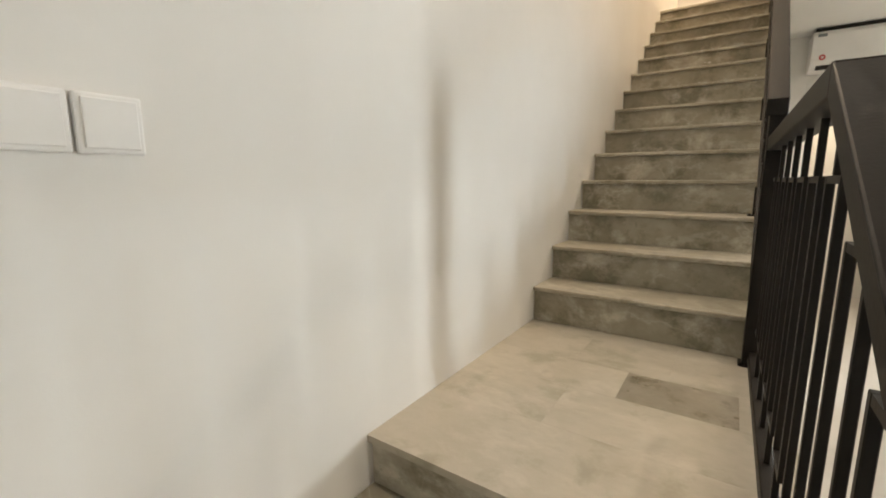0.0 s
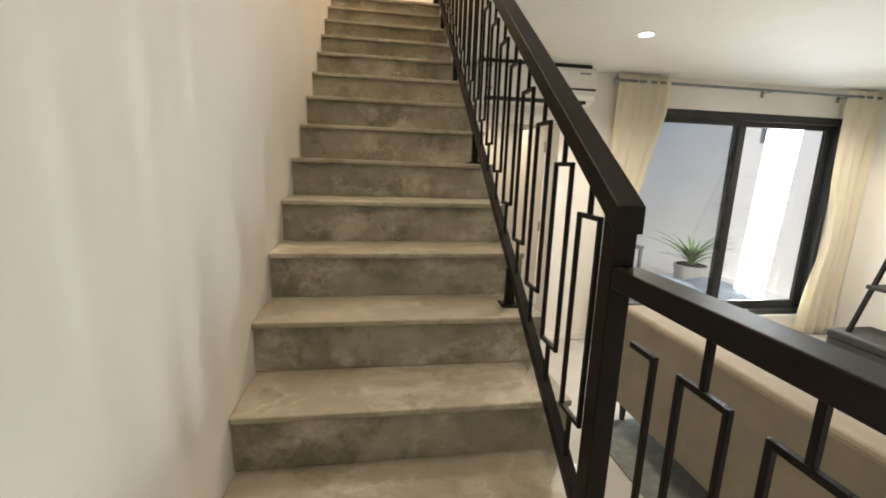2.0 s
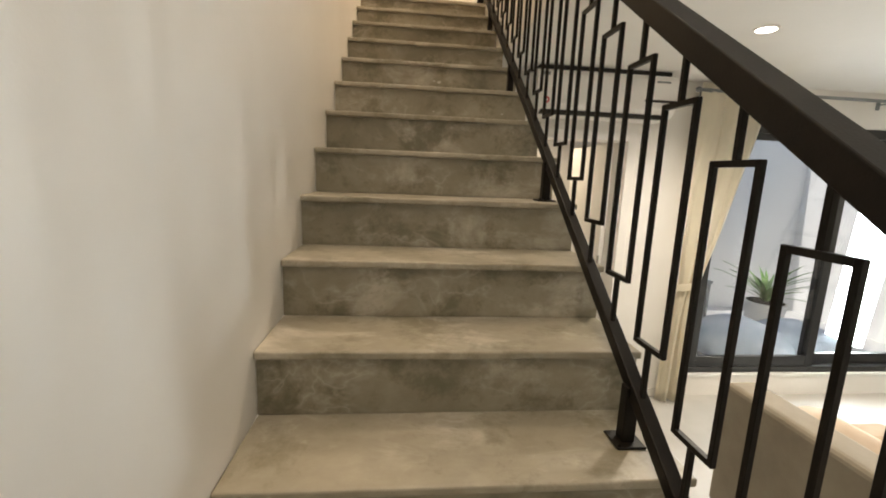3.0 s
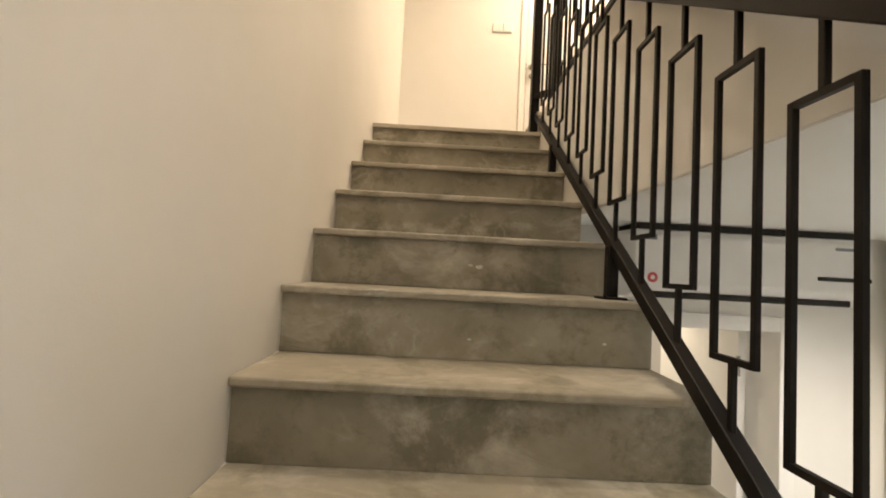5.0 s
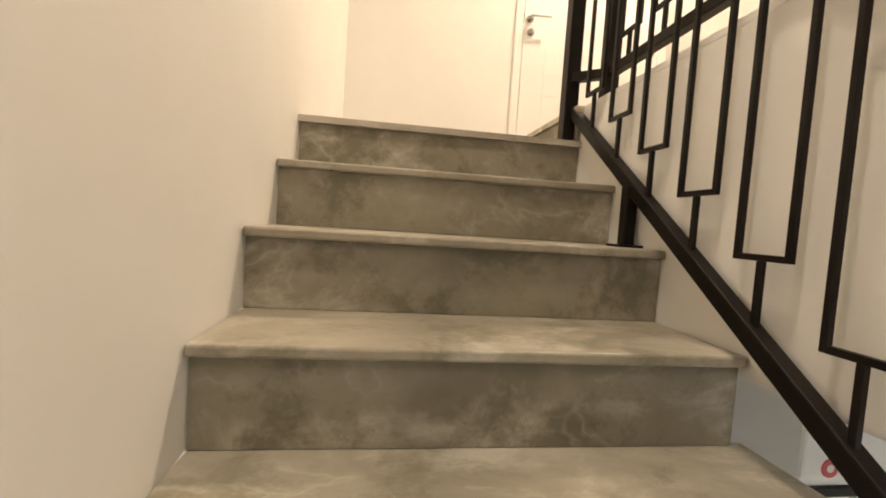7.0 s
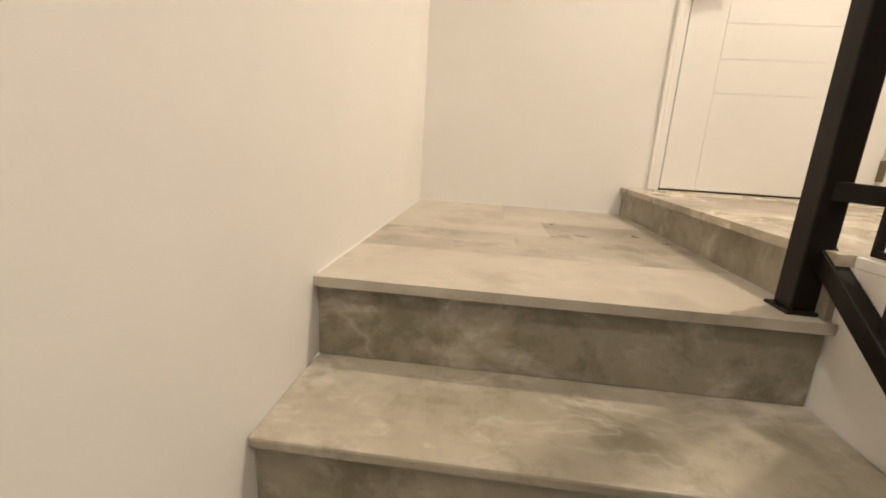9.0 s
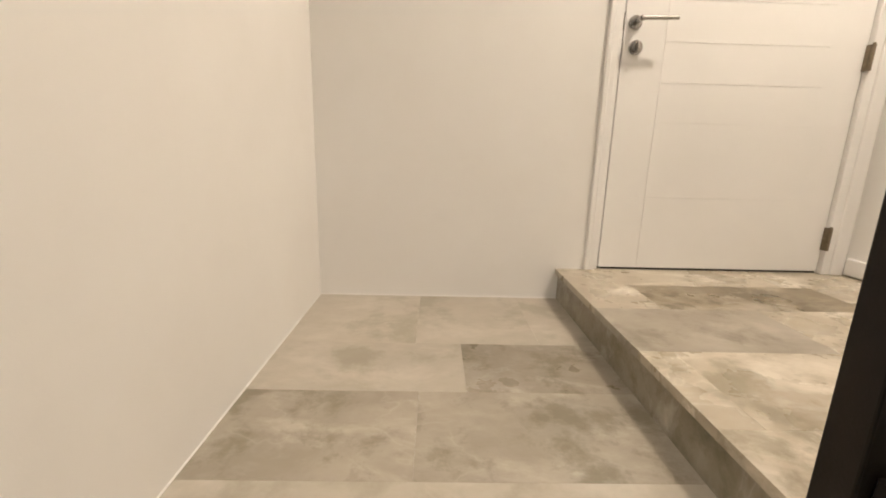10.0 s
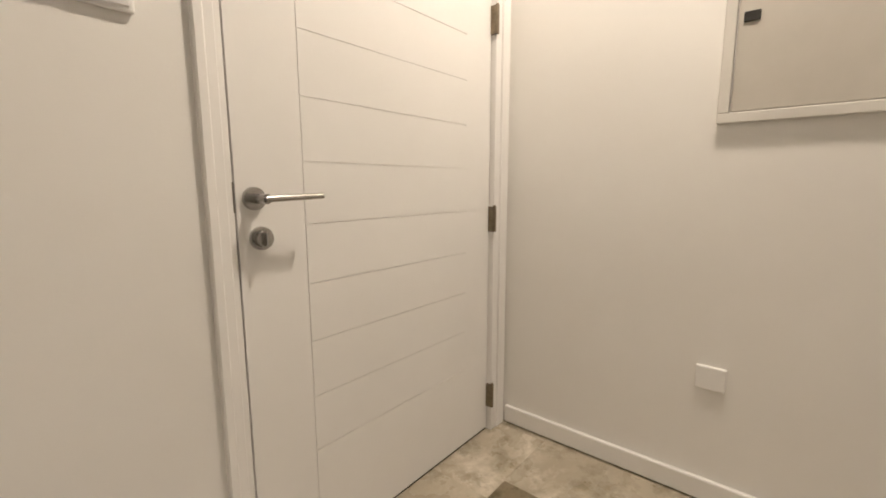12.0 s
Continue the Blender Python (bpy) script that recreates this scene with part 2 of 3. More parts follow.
def bar(bm, a, b, w, h, up=(0, 0, 1)):
    """A square bar from a to b, w wide across, h high."""
    a, b = Vector(a), Vector(b)
    d = (b - a).normalized()
    side = d.cross(Vector(up))
    if side.length < 1e-4:
        side = Vector((1, 0, 0))
    side.normalize()
    top = side.cross(d)
    vs = [bm.verts.new(p + side * (sx * w / 2) + top * (sz * h / 2)) for p in (a, b)
          for sx, sz in ((-1, -1), (1, -1), (1, 1), (-1, 1))]
    for f in ((0, 1, 2, 3), (7, 6, 5, 4), (0, 4, 5, 1), (1, 5, 6, 2), (2, 6, 7, 3), (3, 7, 4, 0)):
        bm.faces.new([vs[k] for k in f])
    return bm


def rod(bm, a, b, r0, r1=None, n=12):
    a, b = Vector(a), Vector(b)
    made = bmesh.ops.create_cone(bm, cap_ends=True, segments=n, radius1=r0, radius2=r0 if r1 is None else r1, depth=(b - a).length)["verts"]
    bmesh.ops.transform(bm, verts=made, matrix=Matrix.Translation((a + b) / 2) @ (b - a).to_track_quat("Z", "Y").to_matrix().to_4x4())
    return bm


def prism(bm, outline, axis, lo, hi):
    """An outline of (u, v) drawn out along an axis from lo to hi."""
    def at(u, v, w):
        return (w, u, v) if axis == "x" else (u, w, v) if axis == "y" else (u, v, w)
    a = [bm.verts.new(at(u, v, lo)) for u, v in outline]
    b = [bm.verts.new(at(u, v, hi)) for u, v in outline]
    bm.faces.new(a)
    bm.faces.new(b[::-1])
    for k in range(len(outline)):
        j = (k + 1) % len(outline)
        bm.faces.new((a[k], b[k], b[j], a[j]))
    bmesh.ops.recalc_face_normals(bm, faces=bm.faces)
    return bm


def structure(name, bm, mat, label, category):
    return tagged(part(name, bm, mat), label, category, kind="structure")


# ---- large structure ----
T = 0.18
structure("wall_west", box((-T, YB - T, ZL - 0.3), (0, YE + T, ROOF + 0.2)), M_PLASTER, "tall white painted plaster wall beside the stairs", "wall")
END = bmesh.new()
DX0, DX1, DTOP = 1.052, 2.078, UP + 2.12
block(END, (0, YE, 1.4), (DX0, YE + T, ROOF))
block(END, (DX1, YE, 1.4), (XR + T, YE + T, ROOF))
block(END, (DX0, YE, DTOP), (DX1, YE + T, ROOF))
block(END, (DX0, YE, 1.4), (DX1, YE + T, UP - 0.03))
structure("wall_north", END, M_PLASTER, "white plaster end wall of the upper landing", "wall")
structure("wall_hall", box((XR, YB, UP - 0.1), (XR + T, YE, ROOF)), M_PLASTER, "warm white plaster wall of the upper hall", "wall")
structure("wall_south", box((0, YB - T, ZL - 0.3), (XW, YB, ROOF)), M_PLASTER, "plain white plaster wall closing the house", "wall")
structure("wall_east", box((XW, YB - T, ZL - 0.3), (XW + T, YW + 0.2, CEIL + 0.2)), M_PLASTER, "white plaster side wall of the living room", "wall")
structure("ceiling_hall", box((-T, YB - T, ROOF), (XR + T, YE + T, ROOF + 0.15)), M_CEILING, "white painted ceiling of the upper hall", "ceiling")
structure("floor_slab", box((EDGE, YB, CEIL), (XR, YE, UP - SLAB)), M_PLASTER, "white painted slab edge of the upper floor", "slab")
structure("ceiling_living", box((XR + 0.002, YB, CEIL + 0.001), (XW, YW, CEIL + 0.2)), M_CEILING, "white painted living room ceiling", "ceiling")
structure("ceiling_under_hall", box((EDGE + 0.002, YB, CEIL - 0.004), (XR + 0.002, YW, CEIL - 0.0005)), M_CEILING, "white painted living room ceiling under the hall", "ceiling")
structure("floor_living", box((0, YB, ZL - 0.2), (XW, YW, ZL)), M_FLOOR, "pale polished stone living room floor", "floor")

WX0, WX1, WZ0, WZ1 = 2.72, 5.02, -0.425, 1.618
GX0, GX1, GZ1 = 1.26, 2.06, 1.48
WIN = bmesh.new()
block(WIN, (0, YW, ZL - 0.2), (GX0, YW + 0.2, CEIL + 0.2))
block(WIN, (GX0, YW, GZ1), (GX1, YW + 0.2, CEIL + 0.2))
block(WIN, (GX1, YW, ZL - 0.2), (WX0, YW + 0.2, CEIL + 0.2))
block(WIN, (WX0, YW, WZ1), (WX1, YW + 0.2, CEIL + 0.2))
block(WIN, (WX0, YW, ZL - 0.2), (WX1, YW + 0.2, WZ0))
block(WIN, (WX1, YW, ZL - 0.2), (XW, YW + 0.2, CEIL + 0.2))
structure("wall_window", WIN, M_PLASTER, "white plaster living room wall with sliding window", "wall")

# room behind the doorway under the air conditioner
SIDE = bmesh.new()
block(SIDE, (GX0 - 0.5, 4.5, ZL - 0.2), (GX1 + 0.5, 4.6, CEIL))
block(SIDE, (GX0 - 0.6, YW + 0.2, ZL - 0.2), (GX0 - 0.5, 4.5, CEIL))
block(SIDE, (GX1 + 0.4, YW + 0.2, ZL - 0.2), (GX1 + 0.5, 4.5, CEIL))
structure("wall_side_room", SIDE, M_PLASTER, "cream plaster walls of the small side room", "wall")
structure("floor_side_room", box((GX0 - 0.5, YW, ZL - 0.2), (GX1 + 0.4, 4.5, ZL - 0.001)), M_FLOOR, "pale stone floor of the side room", "floor")

# ---- courtyard ----
structure("ground", box((2.56, YW + 0.2, ZL - 0.3), (9.0, 8.0, ZL - 0.02)), M_PATIO, "pale stone courtyard paving", "ground")
structure("courtyard_wall_back", box((2.4, 5.45, ZL - 0.3), (9.0, 5.65, 2.5)), M_RENDER, "white rendered courtyard wall", "wall")
structure("courtyard_wall_side", box((6.1, YW + 0.2, ZL - 0.3), (6.3, 5.45, 2.5)), M_RENDER, "sunlit white rendered courtyard side wall", "wall")
structure("courtyard_wall_return", box((2.56, YW + 0.2, ZL - 0.3), (2.64, 5.45, 2.5)), M_RENDER, "shaded white rendered courtyard wall", "wall")


# ---- stairs ----
def flight(name, label, y0, z0, count, rise, top_is_landing):
    """Nosing k of the flight lies at y0 + k * GO, z0 + (k + 1) * rise."""
    thing = tagged(empty(name, 0, y0, z0), label, "staircase")
    thing_inv = thing.matrix_world.inverted()
    slab, over = SLAB, 0.016

    def add(pname, bm, mat, lab=""):
        bm.transform(thing_inv)
        return part(pname, bm, mat, thing, lab)
    outline = [(over + 0.003, 0)]
    for k in range(count):
        outline += [(k * GO + over + 0.003, k * rise), (k * GO + over + 0.003, (k + 1) * rise - slab)]
    end = (count - 1) * GO + 0.25
    outline += [(end, count * rise - slab), (end, count * rise - slab - 0.22), (0.42, -0.02 if count > 6 else 0.0)]
    outline = outline[1:]
    core = prism(bmesh.new(), [(y0 + u, z0 + v) for u, v in outline], "x", 0.001, EDGE - 0.004)
    add("core", core, M_PLASTER, "white plastered stair body")
    def slabs(w):
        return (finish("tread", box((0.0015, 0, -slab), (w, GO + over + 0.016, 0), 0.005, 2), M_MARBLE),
                finish("riser", box((0.003, 0, 0.0), (w - 0.003, 0.017, rise - slab - 0.001), 0.0015), M_RISER_SHADED))
    wide, narrow = slabs(WIDTH), slabs(EDGE - 0.002)
    for k in range(count):
        tread, riser = wide if z0 + (k + 1) * rise < CEIL - 0.02 else narrow
        if k < count - 1 or not top_is_landing:
            t = new("tread", tread)
            t.parent = thing
            t.location = (0, k * GO, (k + 1) * rise)
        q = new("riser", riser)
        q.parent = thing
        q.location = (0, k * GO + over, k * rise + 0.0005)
    return thing


flight("staircase", "grey-brown marble staircase with white plastered body", 0.0, 0.0, STEPS, RISE, True)
LOW = 0.155
flight("lower_staircase", "short grey-brown marble flight below the landing", LAND_Y - 3 * GO, ZL, 4, LOW, True)


def tiled(name, label, rects, z, stone):
    """A floor of stone tiles: rects of x0, x1, y0, y1, tone (0 plain, 1 dark, 2 middle, 3 grey)."""
    thing = empty(name, rects[0][0], rects[0][2], z)
    for x0, x1, y0, y1, dark in rects:
        b = box((x0 + 0.0001 - rects[0][0], y0 + 0.0001 - rects[0][2], -SLAB), (x1 - 0.0001 - rects[0][0], y1 - 0.0001 - rects[0][2], 0), 0.0002)
        part("tile", b, (stone, M_TILE_DARK, M_TILE_MID, M_TILE_GREY)[int(dark)], thing)
    return tagged(thing, label, "floor", kind="structure")


BX = [(LAND_Y, -0.86), (-0.86, -0.59), (-0.59, -0.366), (-0.366, 0.033)]
tiled("floor_landing", "grey-beige marble tiles on the lower landing", [
    (0.0, WIDTH, *BX[0], 0),
    (0.0, 0.38, *BX[1], 0), (0.38, WIDTH, *BX[1], 0),
    (0.0, 0.530, *BX[2], 0), (0.530, 0.865, *BX[2], 2), (0.865, WIDTH, *BX[2], 0),
    (0.0, 0.33, *BX[3], 0), (0.33, 0.66, *BX[3], 0), (0.66, WIDTH, *BX[3], 0)], 0.0, M_TILE)
structure("landing_slab", box((0.001, LAND_Y + 0.034, ZL), (WIDTH - 0.012, 0.03, -SLAB)), M_PLASTER, "white plastered body under the lower landing", "slab")

SX = 0.948                          # face of the step up into the hall
tiled("floor_upper_landing", "grey-beige marble tiles on the upper landing", [
    (0.0, EDGE - 0.002, TOP_Y, 3.597, 0),
    (0.0, 0.42, 3.597, 3.887, 3), (0.42, SX, 3.597, 3.887, 3),
    (0.0, 0.537, 3.887, 4.152, 0), (0.537, SX, 3.887, 4.152, 2),
    (0.0, 0.40, 4.152, YE, 0), (0.40, 0.78, 4.152, YE, 0), (0.78, SX, 4.152, YE, 0)], TOP, M_TILE)
structure("upper_landing_slab", box((0.001, TOP_Y + 0.034, TOP - 0.27), (EDGE - 0.001, YE, TOP - SLAB)), M_PLASTER, "white plastered body under the upper landing", "slab")
rects = [(SX - 0.012, 1.145, 4.152, 4.388, 0), (1.145, 1.799, 4.152, 4.388, 1), (1.799, XR, 4.152, 4.388, 0),
         (SX - 0.012, 1.05, 4.388, YE, 0), (1.05, 1.70, 4.388, YE + 0.1, 0), (1.70, 2.074, 4.388, YE + 0.1, 0), (2.074, XR, 4.388, YE, 0),
         (SX - 0.012, 1.427, 3.87, 4.152, 3), (1.427, XR, 3.87, 4.152, 0),
         (SX - 0.012, 1.02, 3.58, 3.87, 0), (1.02, 1.62, 3.58, 3.87, 0), (1.62, XR, 3.58, 3.87, 0),
         (SX - 0.012, 1.40, 3.30, 3.58, 0), (1.40, XR, 3.30, 3.58, 0)]
yy = 3.30
while yy > YB:
    ny = max(yy - 0.30, YB)
    cut = random.uniform(1.25, 1.85)
    rects += [(EDGE + 0.012, cut, ny, yy, random.random() < 0.2), (cut, XR, ny, yy, 0)]
    yy = ny
tiled("floor_hall", "grey-beige marble tiles in the upper hall", rects, UP, M_TILE_HALL)
structure("trim", box((EDGE + 0.0003, YB, UP - SLAB + 0.0005), (EDGE + 0.0117, 3.2995, UP - 0.0005), 0.002), M_PLASTER, "white plaster edge of the hall floor", "trim")
# darker riser stone again paints in the step's shade
structure("hall_step", box((SX, 3.31, TOP - 0.02), (0.975, YE - 0.001, UP - SLAB - 0.001), 0.001), M_RISER_SHADED, "grey-brown marble riser up into the hall", "step")


# ---- iron railings ----
PITCH, LOOP_W, BAR = 0.1726, 0.1130, 0.0114


def loop(yc, top, bottom, stub_top, stub_bottom, x, half=False):
    """One baluster: an upright rectangle of square bar with a stub above and below."""
    bm = bmesh.new()
    w = LOOP_W / 2 - BAR / 2
    ya, yb = yc - w, yc + w
    if half:
        yb = yc + 0.02
    for y in ((ya,) if half else (ya, yb)):
        block(bm, (x - BAR / 2, y - BAR / 2, bottom), (x + BAR / 2, y + BAR / 2, top), 0.0012)
    for z in (top - BAR / 2, bottom + BAR / 2):
        block(bm, (x - BAR / 2 + 0.0005, ya + BAR / 2, z - BAR / 2), (x + BAR / 2 - 0.0005, (yb if half else yb - BAR / 2), z + BAR / 2))
    if not half:
        block(bm, (x - BAR / 2, yc - BAR / 2, top), (x + BAR / 2, yc + BAR / 2, stub_top), 0.0012)
        block(bm, (x - BAR / 2, yc - BAR / 2, stub_bottom), (x + BAR / 2, yc + BAR / 2, bottom), 0.0012)
    return bm


def sloped(y0, z0, y1, z1, x, w, h):
    """A flat bar whose upper face runs from (y0, z0) to (y1, z1), cut upright at both ends."""
    bm = prism(bmesh.new(), [(y0, z0), (y1, z1), (y1, z1 - h), (y0, z0 - h)], "x", -w / 2, w / 2)
    for v in bm.verts:
        v.co.x += x(v.co.y) if callable(x) else x
    return bm


def eased(bm, r=0.003):
    bmesh.ops.bevel(bm, geom=list(bm.edges), offset=r, segments=2, affect="EDGES", profile=0.5)
    return bm


def foot(thing, x, y, z, top, size=0.042):
    """A short post on a base plate with two bolts."""
    post = part("post", box((x - size / 2, y - size / 2, z + 0.006), (x + size / 2, y + size / 2, top), 0.003, 2), M_IRON, thing)
    part("base_plate", box((x - 0.036, y - 0.036, z), (x + 0.036, y + 0.036, z + 0.0065), 0.002), M_IRON, post)
    for s in (-1, 1):
        part("bolt", rod(bmesh.new(), (x + s * 0.028, y + s * 0.028, z + 0.006), (x + s * 0.028, y + s * 0.028, z + 0.012), 0.005, n=6), M_IRON, post)
    return post


SLOPE = 0.6993


def ltop(y):
    return 0.9402 + SLOPE * (y - 0.0773)


def rail_x(y):
    return 0.893 + 0.0158 * y


HANDLE_H, HANDLE_W = 0.044, 0.062
stair_rail = tagged(new("stair_railing"), "black iron stair railing with rectangular loop balusters", "railing")
P13_Y = 3.358
part("handrail", eased(sloped(-0.086, ltop(-0.086) + 0.150, P13_Y + 0.03, ltop(P13_Y + 0.03) + 0.150, rail_x, HANDLE_W, 0.057)), M_IRON, stair_rail)
part("bottom_bar", eased(sloped(-0.03, ltop(-0.03) - 0.642, P13_Y, ltop(P13_Y) - 0.642, rail_x, 0.032, 0.042)), M_IRON, stair_rail)
k = 0
while 0.0773 + k * PITCH < P13_Y - 0.05:
    yc = 0.0773 + k * PITCH
    part("baluster", loop(yc + 0.006, ltop(yc), ltop(yc) - 0.528, ltop(yc) + 0.11, ltop(yc) - 0.65, rail_x(yc)), M_IRON, stair_rail)
    k += 1
for st in (2, 5, 8, 11):
    y = st * GO + 0.135
    foot(stair_rail, rail_x(y) - 0.006, y, (st + 1) * RISE, ltop(y) - 0.665, 0.032)
foot(stair_rail, 0.930, P13_Y, TOP, ltop(P13_Y) + 0.110, 0.05)

land_rail = tagged(new("landing_railing"), "black iron railing along the lower landing", "railing")
foot(land_rail, 0.899, -0.041, 0.0, 0.955, 0.050)
BEND = -1.24
part("handrail", eased(box((RAIL_X - HANDLE_W / 2, BEND, 0.804), (RAIL_X + HANDLE_W / 2, -0.068, 0.849)), 0.003), M_IRON, land_rail)
part("bottom_bar", box((RAIL_X - 0.016, LAND_Y - 0.01, 0.022), (RAIL_X + 0.016, -0.066, 0.062), 0.003), M_IRON, land_rail)
part("baluster", loop(-0.1374, 0.7078, 0.155, 0.815, 0.045, RAIL_X, half=True), M_IRON, land_rail)
for k in range(6):
    yc = -0.310 - k * PITCH
    part("baluster", loop(yc, 0.7078, 0.155, 0.815, 0.045, RAIL_X), M_IRON, land_rail)

low_rail = tagged(new("lower_railing"), "black iron railing along the lower flight", "railing")
LY1 = -2.30


def lowtop(y):
    return 0.7078 + 0.64 * (y - BEND)


part("handrail", eased(sloped(LY1, lowtop(LY1) + 0.140, BEND + 0.002, lowtop(BEND) + 0.140, RAIL_X, HANDLE_W, HANDLE_H)), M_IRON, low_rail)
part("bottom_bar", eased(sloped(LY1, lowtop(LY1) - 0.645, BEND, lowtop(BEND) - 0.645, RAIL_X, 0.032, 0.042)), M_IRON, low_rail)
for k in range(5):
    yc = -1.36 - k * PITCH
    part("baluster", loop(yc, lowtop(yc), lowtop(yc) - 0.54, lowtop(yc) + 0.10, lowtop(yc) - 0.65, RAIL_X), M_IRON, low_rail)
foot(low_rail, RAIL_X, LY1 + 0.03, ZL, lowtop(LY1) + 0.10, 0.05)

guard = tagged(new("guard_railing"), "black iron guard railing along the hall edge", "railing")
GX = 1.02
foot(guard, GX, 3.250, UP, UP + 0.93, 0.048)
GH = UP + 0.93
GEND = -3.2
part("handrail", eased(box((GX - 0.03, GEND, GH), (GX + 0.03, 3.280, GH + 0.044)), 0.003), M_IRON, guard)
part("bottom_bar", box((GX - 0.016, GEND, UP + 0.085), (GX + 0.016, 3.227, UP + 0.117), 0.003), M_IRON, guard)
link = bmesh.new()
bar(link, (0.930, P13_Y - 0.02, UP + 0.105), (GX, 3.245, UP + 0.100), 0.028, 0.032)
part("link_bar", link, M_IRON, guard)
k = 0
while 3.1415 - k * PITCH > GEND + 0.08:
    yc = 3.1415 - k * PITCH
    part("baluster", loop(yc, GH - 0.10, UP + 0.196, GH + 0.01, UP + 0.11, GX), M_IRON, guard)
    k += 1
for py in (1.4, -0.6):
    foot(guard, GX, py, UP, GH, 0.05)


# ---- upper landing: door, switches, panel, socket ----
door = tagged(empty("door_1", 1.107, YE, UP), "closed white lacquered door with fine horizontal grooves", "door", kind="structure")


def at_door(name, bm, mat, parent=door, label="", smooth=False):
    if parent is door:
        bm.transform(Matrix.Translation((-1.107, -YE, -UP)))
    else:
        bm.transform(parent.matrix_basis.inverted() @ Matrix.Translation((-1.107, -YE, -UP)))
    return part(name, bm, mat, parent, label, smooth)


LX0, LX1, LZ0, LZ1 = 1.1115, 2.0065, UP + 0.009, UP + 2.06
GZ = [2.866 + 0.139 * k for k in range(12)]
VX, HX1 = 1.264, 1.868
leaf = bmesh.new()
gw = 0.0013
yf, yb = YE + 0.012, YE + 0.052
block(leaf, (LX0, yf + 0.0026, LZ0), (LX1, yb, LZ1))
zs = [LZ0] + [z for z in GZ] + [LZ1]
block(leaf, (LX0, yf, LZ0), (VX - gw, yf + 0.0028, LZ1))
block(leaf, (HX1, yf, LZ0), (LX1, yf + 0.0028, LZ1))
for a, b in zip(zs[:-1], zs[1:]):
    block(leaf, (VX + gw * 0.5, yf, a + (gw if a != LZ0 else 0)), (HX1 + 0.0001, yf + 0.0028, b - (gw if b != LZ1 else 0)))
at_door("leaf", leaf, M_DOOR)
# dark strip stands for the shade in the gap below the leaf
at_door("bottom_seal", box((LX0 + 0.002, yf + 0.003, UP + 0.0005), (LX1 - 0.002, yb - 0.004, LZ0 + 0.002)), M_GAP, door, "black strip painted as the shaded gap under the leaf")
frame_l = bmesh.new()
block(frame_l, (DX0 - 0.004, YE - 0.014, UP), (1.068, YE + 0.10, LZ1 + 0.055), 0.003)
block(frame_l, (1.067, YE - 0.008, UP), (1.088, YE + 0.10, LZ1 + 0.02), 0.002)
block(frame_l, (1.0875, YE + 0.008, UP), (1.1062, YE + 0.10, LZ1 + 0.02), 0.002)
at_door("jamb", frame_l, M_DOOR)
frame_r = bmesh.new()
block(frame_r, (2.0095, YE - 0.008, UP), (2.044, YE + 0.10, LZ1 + 0.02), 0.002)
block(frame_r, (2.043, YE - 0.014, UP), (2.091, YE + 0.10, LZ1 + 0.055), 0.003)
at_door("jamb", frame_r, M_DOOR)
frame_t = box((1.068, YE - 0.012, LZ1 + 0.004), (2.044, YE + 0.10, LZ1 + 0.054), 0.002)
at_door("head", frame_t, M_DOOR)
# unseen black sheet behind the leaf, keeps the gaps round it dark
at_door("backing", box((1.05, YE + 0.101, UP - 0.02), (2.07, YE + 0.12, LZ1 + 0.05)), M_GAP)
hand = bmesh.new()
rod(hand, (1.147, YE + 0.012, 3.482), (1.147, YE + 0.003, 3.482), 0.0235, 0.023, 28)
rod(hand, (1.147, YE + 0.004, 3.482), (1.147, YE - 0.045, 3.482), 0.010, n=16)
rod(hand, (1.143, YE - 0.045, 3.482), (1.272, YE - 0.047, 3.486), 0.0070, 0.0064, 16)
at_door("door_handle", hand, M_STEEL, door, "brushed steel lever handle")
lock = bmesh.new()
rod(lock, (1.157, YE + 0.012, 3.400), (1.157, YE + 0.003, 3.400), 0.0245, 0.024, 28)
rod(lock, (1.157, YE + 0.004, 3.400), (1.157, YE - 0.012, 3.400), 0.018, 0.0165, 24)
block(lock, (1.152, YE - 0.026, 3.386), (1.162, YE - 0.010, 3.414), 0.002)
at_door("thumb_turn", lock, M_STEEL, door, "round steel thumb turn")
at_door("strike", box((1.1040, YE + 0.0070, 3.455), (1.1072, YE + 0.02, 3.515)), M_STEEL)
for hz in (2.718, 3.388, 4.055):
    hg = bmesh.new()
    rod(hg, (2.0085, YE - 0.010, hz - 0.045), (2.0085, YE - 0.010, hz + 0.045), 0.0072, n=12)
    rod(hg, (2.0085, YE - 0.010, hz + 0.045), (2.0085, YE - 0.010, hz + 0.050), 0.005, n=10)
    block(hg, (2.001, YE - 0.006, hz - 0.045), (2.0155, YE + 0.011, hz + 0.045))
    at_door("hinge", hg, M_BRASS)

structure("baseboard", box((XR - 0.016, YB, UP + 0.0045), (XR, YE - 0.016, UP + 0.072), 0.005, 2), M_DOOR, "white painted wooden baseboard of the hall", "baseboard")


def switch_plate(name, label, cat, m, rockers, w=0.086, h=0.086, d=0.011):
    """A plate in its own plane: x along, z up, standing out to -y."""
    thing = tagged(new(name), label, cat)
    thing.matrix_world = m
    part("plate", box((-w / 2, -d, -h / 2), (w / 2, 0, h / 2), 0.0035, 2), M_PLASTIC, thing)
    for k in range(rockers):
        rw = (w - 0.014) / rockers
        x0 = -w / 2 + 0.007 + k * rw
        part("rocker", box((x0 + 0.0008, -d - 0.0035, -h / 2 + 0.007), (x0 + rw - 0.0008, -d + 0.001, h / 2 - 0.007), 0.0015), M_PLASTIC, thing)
    return thing


